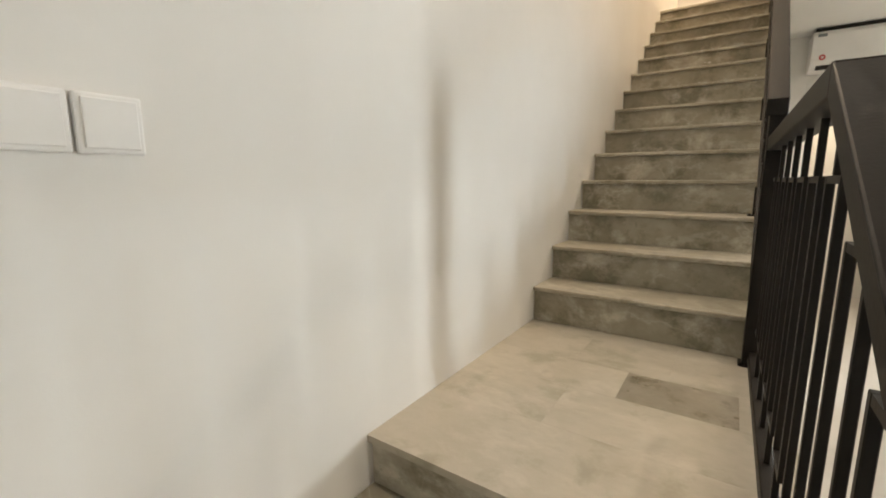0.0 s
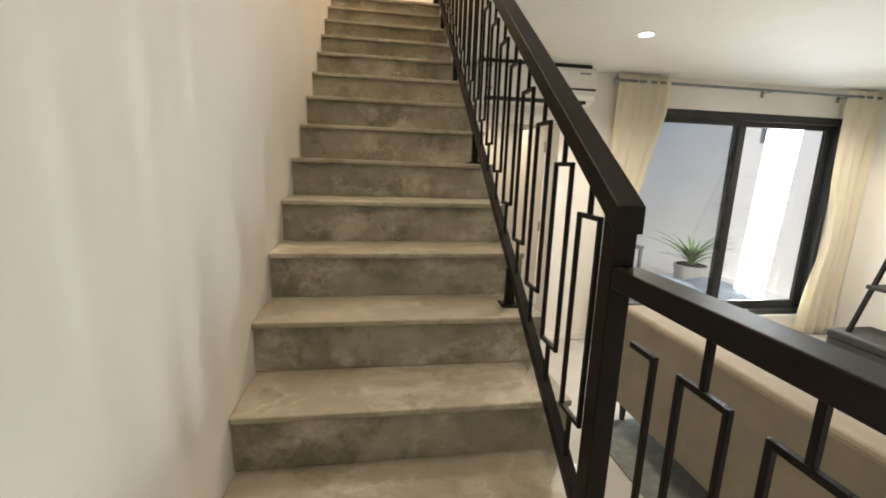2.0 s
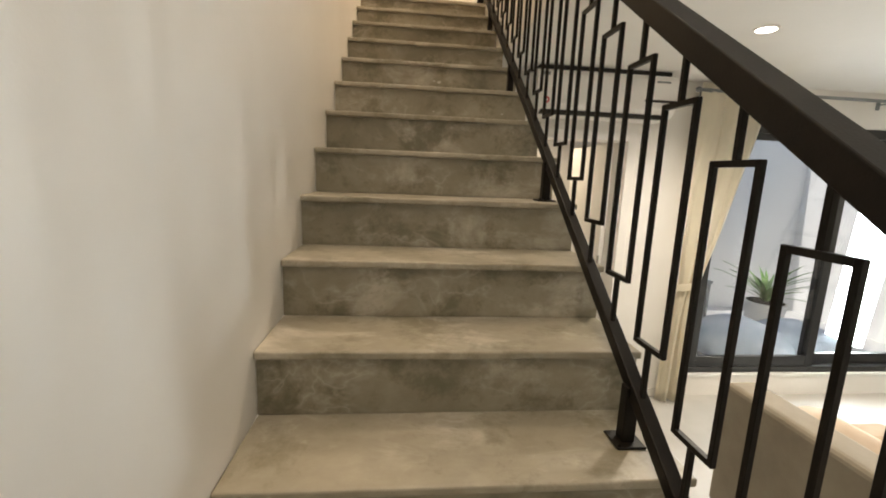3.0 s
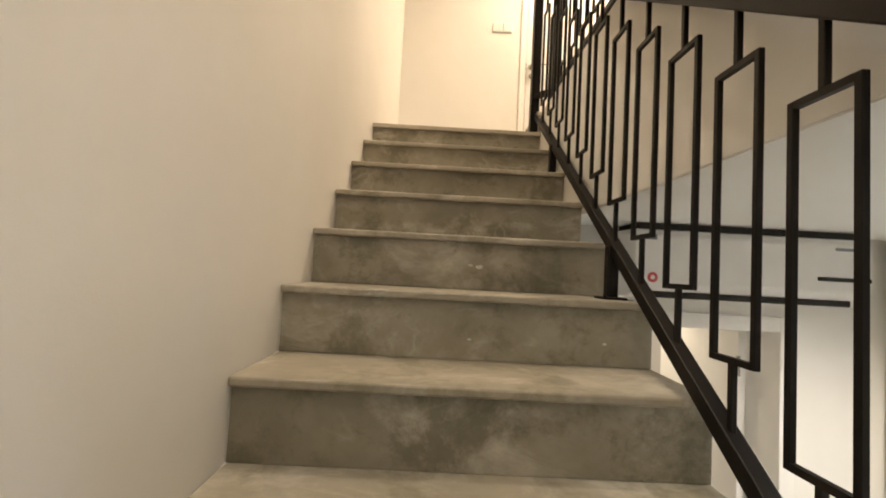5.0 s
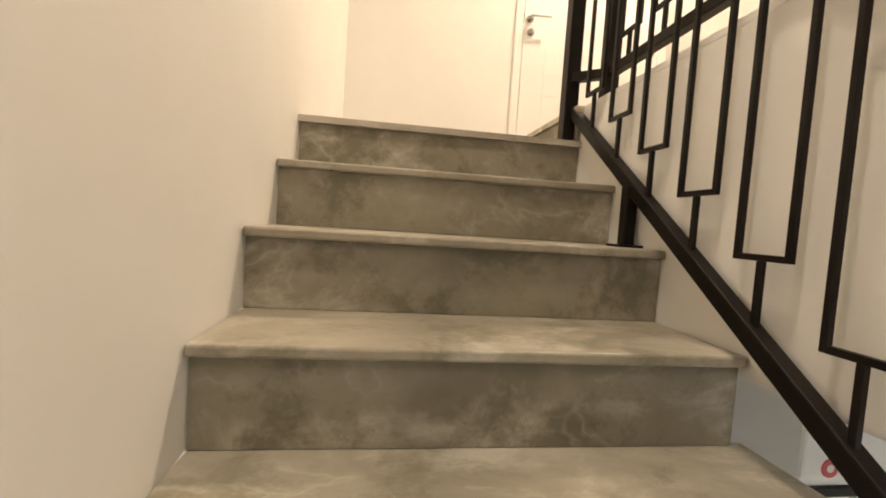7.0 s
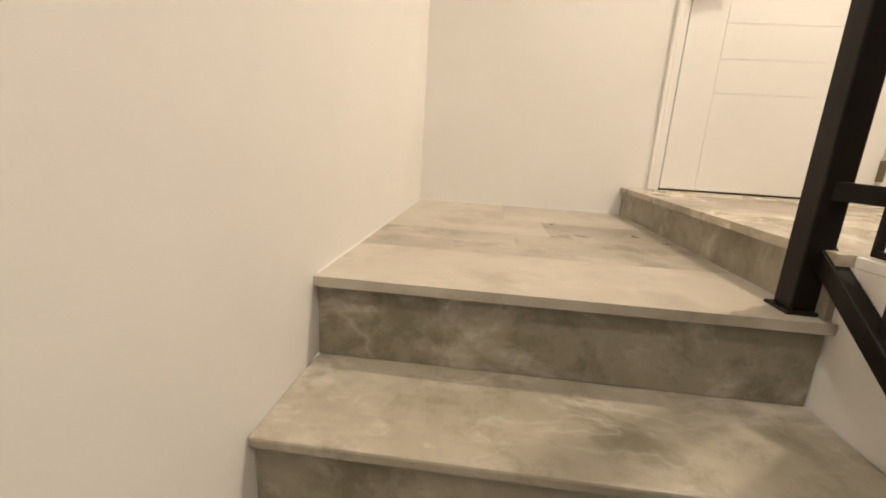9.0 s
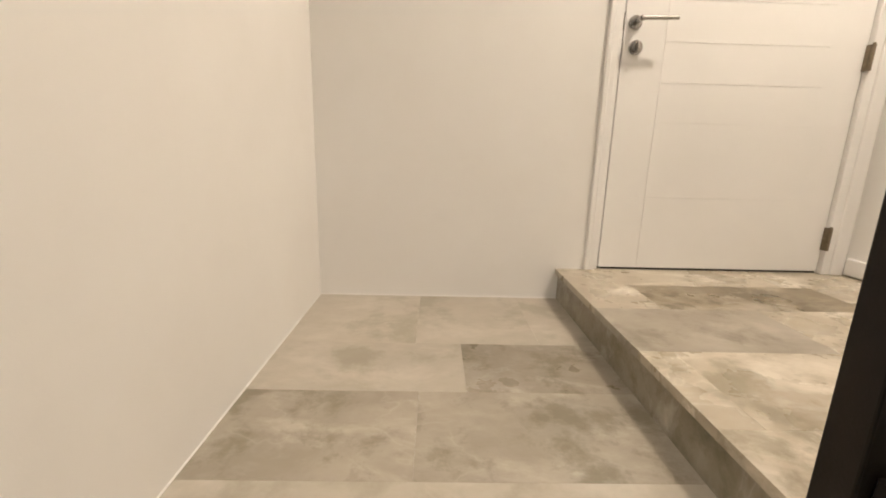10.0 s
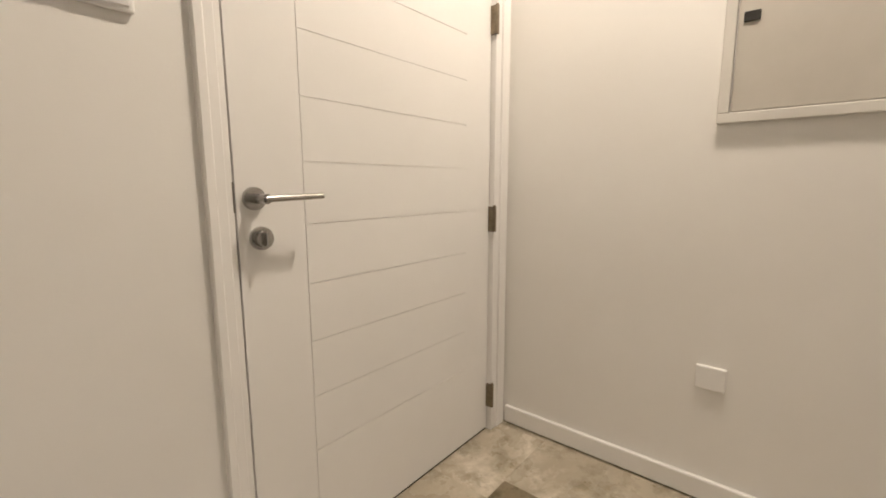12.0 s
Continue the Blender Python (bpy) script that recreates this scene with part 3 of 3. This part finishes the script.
switch_plate("light_switch", "white double light switch on the end wall", "switch", pose(0.834, YE, 3.818), 2)
switch_plate("light_switch", "white double light switch on the end wall", "switch", pose(0.924, YE, 3.818), 2)
switch_plate("light_switch", "white light switch low on the stair wall", "switch", pose(0, -1.709, 0.784, 0, 0, 90), 1, d=0.014)
switch_plate("light_switch", "white light switch low on the stair wall", "switch", pose(0, -1.800, 0.784, 0, 0, 90), 1, d=0.014)
switch_plate("blank_socket", "white blank socket plate above the hall baseboard", "socket", pose(XR, 3.895, 2.958, 0, 0, -90), 0, 0.076, 0.069, 0.012)

panel = tagged(empty("electrical_panel", XR, 3.662, 3.958), "grey painted recessed electrical panel with black latch", "electrical panel")
PY0, PY1, PZ0, PZ1 = -0.30, 0.274, -0.291, 0.29
rim = bmesh.new()
for lo, hi in (((PY0, PZ0), (PY1, PZ0 + 0.026)), ((PY0, PZ1 - 0.026), (PY1, PZ1)),
               ((PY0, PZ0 + 0.026), (PY0 + 0.026, PZ1 - 0.026)), ((PY1 - 0.026, PZ0 + 0.026), (PY1, PZ1 - 0.026))):
    block(rim, (-0.018, lo[0], lo[1]), (0.0, hi[0], hi[1]), 0.002)
part("rim", rim, M_PANELRIM, panel)
pdoor = part("panel_door", box((-0.012, PY0 + 0.029, PZ0 + 0.029), (-0.001, PY1 - 0.029, PZ1 - 0.029), 0.002), M_PANEL, panel)
part("latch", box((-0.016, PY1 - 0.075, -0.045), (-0.011, PY1 - 0.040, -0.020), 0.002), M_GAP, pdoor, "black plastic latch")


def downlight(x, y, z, label):
    thing = tagged(empty("downlight", x, y, z), label, "ceiling light", "downlights")
    ring = bmesh.new()
    rod(ring, (0, 0, -0.008), (0, 0, 0), 0.052, 0.056, 32)
    part("bezel", ring, M_PLASTIC, thing)
    disc = bmesh.new()
    rod(disc, (0, 0, -0.0095), (0, 0, -0.0075), 0.042, n=32)
    part("diffuser", disc, M_GLOW, thing, "glowing diffuser")


# the last two fixtures are added, out of view
for sx, sy, watts in ROOM_SPOTS:
    downlight(sx, sy, CEIL - 0.004 if sx < XR else CEIL + 0.001, "small round recessed ceiling downlight, lit")
# fixtures of the assumed hall spots, none in view
for sx, sy, watts, cone, tone in HALL_SPOTS:
    downlight(sx, sy, ROOF, "small round recessed hall downlight, assumed, out of view, lit")


# ---- living room ----
win = tagged(empty("window_1", WX0, YW, WZ0), "black aluminium sliding window onto the courtyard", "window", kind="structure")
MUL = 3.89


def at_win(name, bm, mat, label=""):
    bm.transform(Matrix.Translation((-WX0, -YW, -WZ0)))
    return part(name, bm, mat, win, label)


fr = bmesh.new()
block(fr, (WX0, YW + 0.02, WZ1 - 0.07), (WX1, YW + 0.15, WZ1 - 0.001), 0.003)
block(fr, (WX0, YW + 0.02, WZ0 + 0.001), (WX1, YW + 0.15, WZ0 + 0.05), 0.003)
block(fr, (WX0 + 0.001, YW + 0.02, WZ0 + 0.05), (WX0 + 0.05, YW + 0.15, WZ1 - 0.07), 0.003)
block(fr, (WX1 - 0.05, YW + 0.02, WZ0 + 0.05), (WX1 - 0.001, YW + 0.15, WZ1 - 0.07), 0.003)
at_win("window_frame", fr, M_ALU)
for x0, x1, dy in ((WX0 + 0.05, MUL + 0.04, 0.035), (MUL - 0.035, WX1 - 0.05, 0.085)):
    sash = bmesh.new()
    za, zb, w = WZ0 + 0.05, WZ1 - 0.07, 0.075
    block(sash, (x0, YW + dy, za), (x0 + w, YW + dy + 0.04, zb), 0.003)
    block(sash, (x1 - w, YW + dy, za), (x1, YW + dy + 0.04, zb), 0.003)
    block(sash, (x0 + w, YW + dy, za), (x1 - w, YW + dy + 0.04, za + 0.09), 0.003)
    block(sash, (x0 + w, YW + dy, zb - 0.05), (x1 - w, YW + dy + 0.04, zb), 0.003)
    at_win("sash", sash, M_ALU)
    g = at_win("pane", box((x0 + w - 0.01, YW + dy + 0.016, za + 0.08), (x1 - w + 0.01, YW + dy + 0.022, zb - 0.04)), M_GLASS)
    g.visible_shadow = False
at_win("window_sill", box((WX0 - 0.02, YW - 0.012, WZ0 - 0.025), (WX1 + 0.02, YW + 0.019, WZ0 + 0.003), 0.003), M_POT)


def curtain(name, label, left, right, z0, z1, folds, depth):
    """left and right give the curtain's edge at a share of its height, from the hem up."""
    bm = bmesh.new()
    cols, lines = folds * 12, 26
    grid = []
    for i in range(lines + 1):
        v = i / lines
        row = []
        for j in range(cols + 1):
            u = j / cols
            a, b = left(v), right(v)
            ph = u * folds * 2 * math.pi
            amp = depth * (0.6 + 0.35 * math.sin(3 * u + 5.0 * v)) * (0.8 + 0.5 * (1 - v))
            row.append(bm.verts.new((a + (b - a) * u + 0.012 * math.sin(ph * 0.5 + 4 * v), YW - 0.095 + amp * math.sin(ph + 0.6 * math.sin(4 * v)), z0 + (z1 - z0) * v)))
        grid.append(row)
    for i in range(lines):
        for j in range(cols):
            bm.faces.new((grid[i][j], grid[i][j + 1], grid[i + 1][j + 1], grid[i + 1][j]))
    thing = tagged(part(name, bm, M_CURTAIN, smooth=True), label, "curtain")
    mod = thing.modifiers.new("cloth_thickness", "SOLIDIFY")
    mod.thickness = 0.003
    return thing


ROD_Z = 1.81
curtain("curtain", "cream eyelet curtain tied back beside the sliding window", lambda v: 2.435 + 0.05 * v + 0.05 * math.exp(-((v - 0.40) / 0.12) ** 2), lambda v: 2.665 + 0.30 * min(1.0, max(0.0, (v - 0.33) / 0.55)) ** 0.9 - 0.02 * math.exp(-((v - 0.40) / 0.10) ** 2), ZL + 0.015, 1.865, 5, 0.030)
curtain("curtain", "cream eyelet curtain hanging loose beside the sliding window", lambda v: 4.85 + 0.10 * math.exp(-((v - 0.42) / 0.18) ** 2) - 0.09 * (1 - v) ** 3, lambda v: 5.27, ZL + 0.015, 1.865, 4, 0.030)
bm = bmesh.new()
for k in range(16):
    a0, a1 = k * math.pi / 8, (k + 1) * math.pi / 8
    bar(bm, (2.567 + 0.105 * math.cos(a0), YW - 0.095 + 0.052 * math.sin(a0), ZL + 0.985 + 0.02 * math.cos(a0)),
        (2.567 + 0.105 * math.cos(a1), YW - 0.095 + 0.052 * math.sin(a1), ZL + 0.985 + 0.02 * math.cos(a1)), 0.006, 0.055)
tagged(part("curtain_tie", bm, M_CURTAIN), "cream cloth tie round the gathered curtain", "curtain tie")
rodt = tagged(empty("curtain_rod", 3.90, YW - 0.095, ROD_Z), "slim grey metal curtain rod with brackets", "curtain rod")
bm = bmesh.new()
rod(bm, (-1.43, 0, 0), (1.34, 0, 0), 0.012, n=12)
part("rod", bm, M_GREYMETAL, rodt, smooth=True)
for ex in (-1.45, 1.36):
    bm = bmesh.new()
    bmesh.ops.create_uvsphere(bm, u_segments=12, v_segments=8, radius=0.021, matrix=Matrix.Translation((ex, 0, 0)))
    part("finial", bm, M_GREYMETAL, rodt, smooth=True)
for ex in (-1.36, 0.10, 0.95):
    bm = box((ex - 0.008, -0.014, -0.016), (ex + 0.008, 0.095, -0.010))
    block(bm, (ex - 0.015, 0.088, -0.05), (ex + 0.015, 0.095, 0.02))
    part("bracket", bm, M_GREYMETAL, rodt)

# air conditioner
ac = tagged(empty("air_conditioner", 1.705, YW, 1.566), "white wall-mounted split air conditioner with dark vents", "air conditioner")
prof = [(0.0, 0.0), (-0.165, 0.0), (-0.222, 0.026), (-0.25, 0.065), (-0.25, 0.258), (-0.23, 0.285), (0.0, 0.29)]
bm = prism(bmesh.new(), prof, "x", -0.49, 0.49)
bmesh.ops.bevel(bm, geom=list(bm.edges), offset=0.008, segments=2, affect="EDGES", profile=0.5)
part("body", bm, M_PLASTIC, ac)
part("outlet", box((-0.45, -0.232, 0.004), (0.42, -0.150, 0.030), 0.004), M_GAP, ac, "dark air outlet slot")
# black box also paints the shaded gap between body and ceiling
part("intake", box((-0.47, -0.225, 0.286), (0.45, -0.03, 0.312)), M_GAP, ac, "dark air intake grille and shaded gap below the ceiling")
part("trim_bar", box((0.262, -0.256, 0.108), (0.484, -0.248, 0.124), 0.002), M_GAP, ac, "black trim bar")
part("sticker", rod(bmesh.new(), (-0.420, -0.2485, 0.086), (-0.420, -0.2525, 0.086), 0.021, n=20), M_RED, ac, "small red round sticker")
part("sticker_centre", rod(bmesh.new(), (-0.420, -0.252, 0.086), (-0.420, -0.2532, 0.086), 0.009, n=14), M_PLASTIC, ac)
part("rating_label", box((-0.46, -0.253, 0.240), (-0.405, -0.2495, 0.262), 0.001), M_GREYMETAL, ac)
part("badge", box((0.335, -0.254, 0.234), (0.432, -0.249, 0.246), 0.001), M_GREYMETAL, ac)

# doorway to the side room, its door standing open
door2 = tagged(empty("door_2", GX0, YW, ZL), "white frame of an open inner doorway", "door", kind="structure")
bm = bmesh.new()
W2, H2 = GX1 - GX0, GZ1 - ZL
block(bm, (-0.02, -0.014, 0), (0.05, 0.20, H2 + 0.02), 0.003)
block(bm, (W2 - 0.05, -0.014, 0), (W2 + 0.02, 0.20, H2 + 0.02), 0.003)
block(bm, (0.05, -0.014, H2 - 0.05), (W2 - 0.05, 0.20, H2 + 0.02), 0.003)
part("jamb", bm, M_DOOR, door2)
bm = box((W2 - 0.09, 0.20, 0.01), (W2 - 0.05, 0.95, H2 - 0.055), 0.003)
lf = part("leaf", bm, M_DOOR, door2, "white door leaf standing open")
for hz in (0.25, 1.1, 1.85):
    bm = bmesh.new()
    rod(bm, (W2 - 0.094, 0.195, hz - 0.05), (W2 - 0.094, 0.195, hz + 0.05), 0.009, n=10)
    part("hinge", bm, M_STEEL, lf)
lamp("side_room_spot", "SPOT", 30.0, (1.0, 0.80, 0.55), pose(1.6, 3.9, CEIL - 0.085), cone=radians(150))
downlight(1.6, 3.9, CEIL, "small round recessed side room downlight, lit")
structure("ceiling_side_room", box((GX0 - 0.6, YW + 0.2, CEIL), (1.001, 4.6, CEIL + 0.02)), M_CEILING, "white painted side room ceiling", "ceiling")
structure("baseboard", box((GX1 + 0.02, YW - 0.014, ZL), (WX0, YW, ZL + 0.07), 0.004), M_DOOR, "white painted living room baseboard", "baseboard")
structure("baseboard", box((XW - 0.014, YB, ZL), (XW, YW, ZL + 0.07), 0.004), M_DOOR, "white painted living room baseboard", "baseboard")


# sofa
def pillow(lo, hi, puff, nx=10):
    """A soft cushion filling a box, swollen towards its middle."""
    bm = bmesh.new()
    bmesh.ops.create_cube(bm, size=2.0)
    bmesh.ops.subdivide_edges(bm, edges=list(bm.edges), cuts=5, use_grid_fill=True)
    c = [(a + b) / 2 for a, b in zip(lo, hi)]
    s = [(b - a) / 2 for a, b in zip(lo, hi)]
    for v in bm.verts:
        p = v.co.copy()
        q = Vector([p[k] * (1 - puff * 0.5 * (p[(k + 1) % 3] ** 2 + p[(k + 2) % 3] ** 2) / 2) for k in range(3)])
        v.co = Vector([c[k] + q[k] * s[k] for k in range(3)])
    return bm


SOFA_Y0, SOFA_Y1 = -0.75, 1.60
sofa = tagged(empty("sofa", 1.98, SOFA_Y0, ZL), "long beige fabric sofa on dark legs over a rug", "sofa")
SL = SOFA_Y1 - SOFA_Y0
part("backrest", box((0.0, 0.0, 0.14), (0.17, SL, 0.80), 0.028, 3), M_FABRIC, sofa)
part("seat_base", box((0.168, 0.02, 0.13), (0.90, SL - 0.02, 0.34), 0.02, 2), M_FABRIC, sofa)
part("armrest", box((0.17, SL - 0.16, 0.14), (0.92, SL, 0.565), 0.03, 3), M_CUSHION, sofa)
part("armrest", box((0.17, 0.0, 0.14), (0.92, 0.16, 0.565), 0.03, 3), M_FABRIC, sofa)
for k in range(3):
    w = (SL - 0.34) / 3
    part("seat_cushion", pillow((0.30, 0.17 + k * w, 0.335), (0.92, 0.165 + (k + 1) * w, 0.49), 0.12), M_CUSHION, sofa, smooth=True)
    part("back_cushion", pillow((0.165, 0.17 + k * w, 0.46), (0.33, 0.165 + (k + 1) * w, 0.775), 0.16), M_CUSHION, sofa, smooth=True)
for lx, ly in ((0.06, 0.08), (0.06, SL - 0.08), (0.84, 0.08), (0.84, SL - 0.08)):
    bm = bmesh.new()
    rod(bm, (lx, ly, 0.012), (lx, ly, 0.145), 0.016, 0.026, 12)
    part("leg", bm, M_DARKWOOD, sofa)
structure("rug", box((1.77, -1.1, ZL), (4.1, 1.52, ZL + 0.012), 0.004), M_RUG, "flat grey pile rug under the sofa", "rug")

# throw over the sofa back
bm = bmesh.new()
cols, lines = 26, 34
grid = []
for i in range(lines + 1):
    s = i / lines
    if s < 0.42:
        base = (-0.016 - 0.02 * math.sin(s * 7), 0.30 + s / 0.42 * 0.50)
    elif s < 0.62:
        a = (s - 0.42) / 0.20 * math.pi
        base = (0.19 - 0.21 * math.cos(a), 0.815 + 0.045 * math.sin(a))
    else:
        base = (0.40, 0.815 - (s - 0.62) / 0.38 * 0.30)
    row = []
    for j in range(cols + 1):
        u = j / cols
        wob = 0.018 * math.sin(u * 21 + 4 * s) + 0.014 * noise.noise(Vector((u * 6, s * 6, 0.3)))
        hem = 0.06 * math.sin(u * 9) * (1 - s) * (1 if s < 0.42 else 0)
        row.append(bm.verts.new((base[0] - abs(wob) * (1 if s < 0.42 else 0.3), 0.42 + u * 0.36 + 0.03 * math.sin(s * 5), base[1] + hem * 0.5 + abs(wob) * 0.4)))
    grid.append(row)
for i in range(lines):
    for j in range(cols):
        bm.faces.new((grid[i][j], grid[i][j + 1], grid[i + 1][j + 1], grid[i + 1][j]))
throw = tagged(part("throw_blanket", bm, M_THROW, smooth=True), "cream fleece throw draped over the sofa back", "blanket")
throw.location = (1.98, SOFA_Y0 - 0.01, ZL)
mod = throw.modifiers.new("cloth_thickness", "SOLIDIFY")
mod.thickness = 0.018

# black ladder shelf and dark chest by the side wall
shelf = tagged(empty("ladder_shelf", 4.88, 1.78, ZL), "black metal ladder shelf leaning by the wall", "shelf")
for dy in (-0.42, 0.42):
    bm = bmesh.new()
    bar(bm, (-0.32, dy, 0.0), (0.42, dy, 2.0), 0.03, 0.03, (0, 1, 0))
    part("upright", bm, M_IRON, shelf)
for hz, dep in ((0.69, 0.42), (1.22, 0.30), (1.62, 0.20)):
    xs = -0.32 + 0.74 * hz / 2.0
    part("shelf_board", box((xs - 0.05, -0.44, hz), (xs + dep - 0.05, 0.44, hz + 0.035), 0.003), M_DARKWOOD, shelf)
chest = tagged(empty("storage_chest", 4.82, 2.06, ZL), "low dark leather storage chest on the floor", "chest")
part("body", box((-0.24, -0.25, 0.0), (0.24, 0.25, 0.205), 0.015, 2), M_DARKWOOD, chest)
part("lid", box((-0.25, -0.26, 0.207), (0.25, 0.26, 0.285), 0.02, 2), M_DARKWOOD, chest)


# small wooden table before the sofa
M_WOOD = two_tone("reddish_wood", (0.15, 0.062, 0.032), (0.24, 0.105, 0.055), 11.0, 0.45, 0.1)
stool = tagged(empty("coffee_table", 3.36, 0.33, ZL + 0.012), "small reddish wooden coffee table on the rug", "table")
part("tabletop", box((-0.22, -0.38, 0.405), (0.22, 0.38, 0.43), 0.006, 2), M_WOOD, stool)
for lx in (-0.19, 0.19):
    part("apron", box((lx - 0.009, -0.33, 0.35), (lx + 0.009, 0.33, 0.405), 0.002), M_WOOD, stool)
    for ly in (-0.35, 0.35):
        part("leg", box((lx - 0.02, ly - 0.02, 0.0), (lx + 0.02, ly + 0.02, 0.405), 0.004), M_WOOD, stool)


# ---- courtyard things ----
def beanbag(x, y, r, h, seed):
    bm = bmesh.new()
    bmesh.ops.create_icosphere(bm, subdivisions=4, radius=1.0)
    for v in bm.verts:
        p = v.co.normalized()
        q = 1 + 0.10 * noise.noise(p * 1.6 + Vector((seed, 0, 0)))
        z = p.z * (1.0 if p.z > 0 else 0.55)
        v.co = Vector((p.x * q * r, p.y * q * r, max(z * h * q, -0.5 * h) + 0.5 * h))
    thing = tagged(part("beanbag", bm, M_BEAN, smooth=True), "soft blue-grey canvas beanbag on the courtyard paving", "beanbag", "beanbags in the courtyard")
    thing.location = (x, y, ZL - 0.02)


beanbag(3.90, 3.72, 0.48, 0.28, 1.0)
beanbag(4.62, 3.76, 0.42, 0.24, 4.0)
pot = tagged(empty("potted_palm", 4.74, 4.33, ZL - 0.02), "small green palm in a white round pot", "plant")
bm = bmesh.new()
rod(bm, (0, 0, 0), (0, 0, 0.42), 0.16, 0.22, 28)
part("pot", bm, M_POT, pot)
bm = bmesh.new()
rod(bm, (0, 0, 0.40), (0, 0, 0.425), 0.195, n=24)
part("soil", bm, M_SOIL, pot)
for k in range(26):
    az, lift, ln = k * 2.4, random.uniform(0.5, 1.35), random.uniform(0.42, 0.66)
    bm = bmesh.new()
    d, side = Vector((math.cos(az), math.sin(az), 0)), Vector((-math.sin(az), math.cos(az), 0))
    prev = None
    for i in range(9):
        s = i / 8
        p = Vector((0, 0, 0.42)) + d * (ln * s * math.cos(lift * (1 - 0.5 * s))) + Vector((0, 0, ln * math.sin(lift) * s - 0.30 * ln * s * s))
        w = 0.020 * math.sin(math.pi * min(0.12 + 0.88 * s, 1.0)) + 0.001
        row = [bm.verts.new(p - side * w), bm.verts.new(p + Vector((0, 0, -0.006))), bm.verts.new(p + side * w)]
        if prev:
            bm.faces.new((prev[0], row[0], row[1], prev[1]))
            bm.faces.new((prev[1], row[1], row[2], prev[2]))
        prev = row
    part("leaf", bm, M_LEAF, pot, smooth=True)

# small lamp high on the sunlit courtyard wall
wall_lamp = tagged(empty("wall_lamp", 6.1, 4.80, 1.62), "small dark grey outdoor lamp on the sunlit wall", "wall lamp")
part("back_plate", box((-0.015, -0.05, -0.11), (0.0, 0.05, 0.09), 0.003), M_GREYMETAL, wall_lamp)
part("arm", rod(bmesh.new(), (-0.012, 0, 0.0), (-0.075, 0, 0.0), 0.012, n=10), M_GREYMETAL, wall_lamp)
part("shade", rod(bmesh.new(), (-0.085, 0, -0.12), (-0.085, 0, 0.10), 0.05, 0.05, 20), M_GREYMETAL, wall_lamp, "dark grey tube shade")
table = tagged(empty("patio_table", 3.44, 4.38, ZL - 0.02), "grey metal patio table frame in the courtyard", "table")
part("tabletop", box((-0.35, -0.35, 0.70), (0.35, 0.35, 0.735), 0.006), M_GREYMETAL, table)
for lx in (-0.32, 0.32):
    for ly in (-0.32, 0.32):
        part("leg", box((lx - 0.018, ly - 0.018, 0), (lx + 0.018, ly + 0.018, 0.70), 0.003), M_GREYMETAL, table)


# ---- small marks ----
structure("trim", box((0.0005, YE - 0.005, TOP), (SX - 0.001, YE - 0.0004, TOP + 0.003)), M_PLASTER, "thin white caulk line along the end wall", "trim")
structure("trim", box((0.0004, TOP_Y + 0.02, TOP), (0.003, YE - 0.006, TOP + 0.0025)), M_PLASTER, "thin white caulk line along the stair wall", "trim")


def splash(x, y, z, r, seed):
    """A flat uneven fleck of white paint on a riser."""
    rng = random.Random(seed)
    bm = bmesh.new()
    ring = [(r * (0.55 + 0.6 * rng.random()) * math.cos(a * 0.628), 0.6 * r * (0.5 + 0.6 * rng.random()) * math.sin(a * 0.628)) for a in range(10)]
    prism(bm, [(x + u, z + v) for u, v in ring], "y", y - 0.0012, y + 0.001)
    return tagged(part("paint_splash", bm, M_SPLASH), "small dried white paint splash on a marble riser", "paint splash", "paint splashes on the risers")


for k, x, up, r in ((9, 0.545, 0.075, 0.014), (9, 0.515, 0.080, 0.008), (8, 0.50, 0.055, 0.006), (8, 0.86, 0.060, 0.006)):
    splash(x, k * GO + 0.016, k * RISE + up, r, k + x)
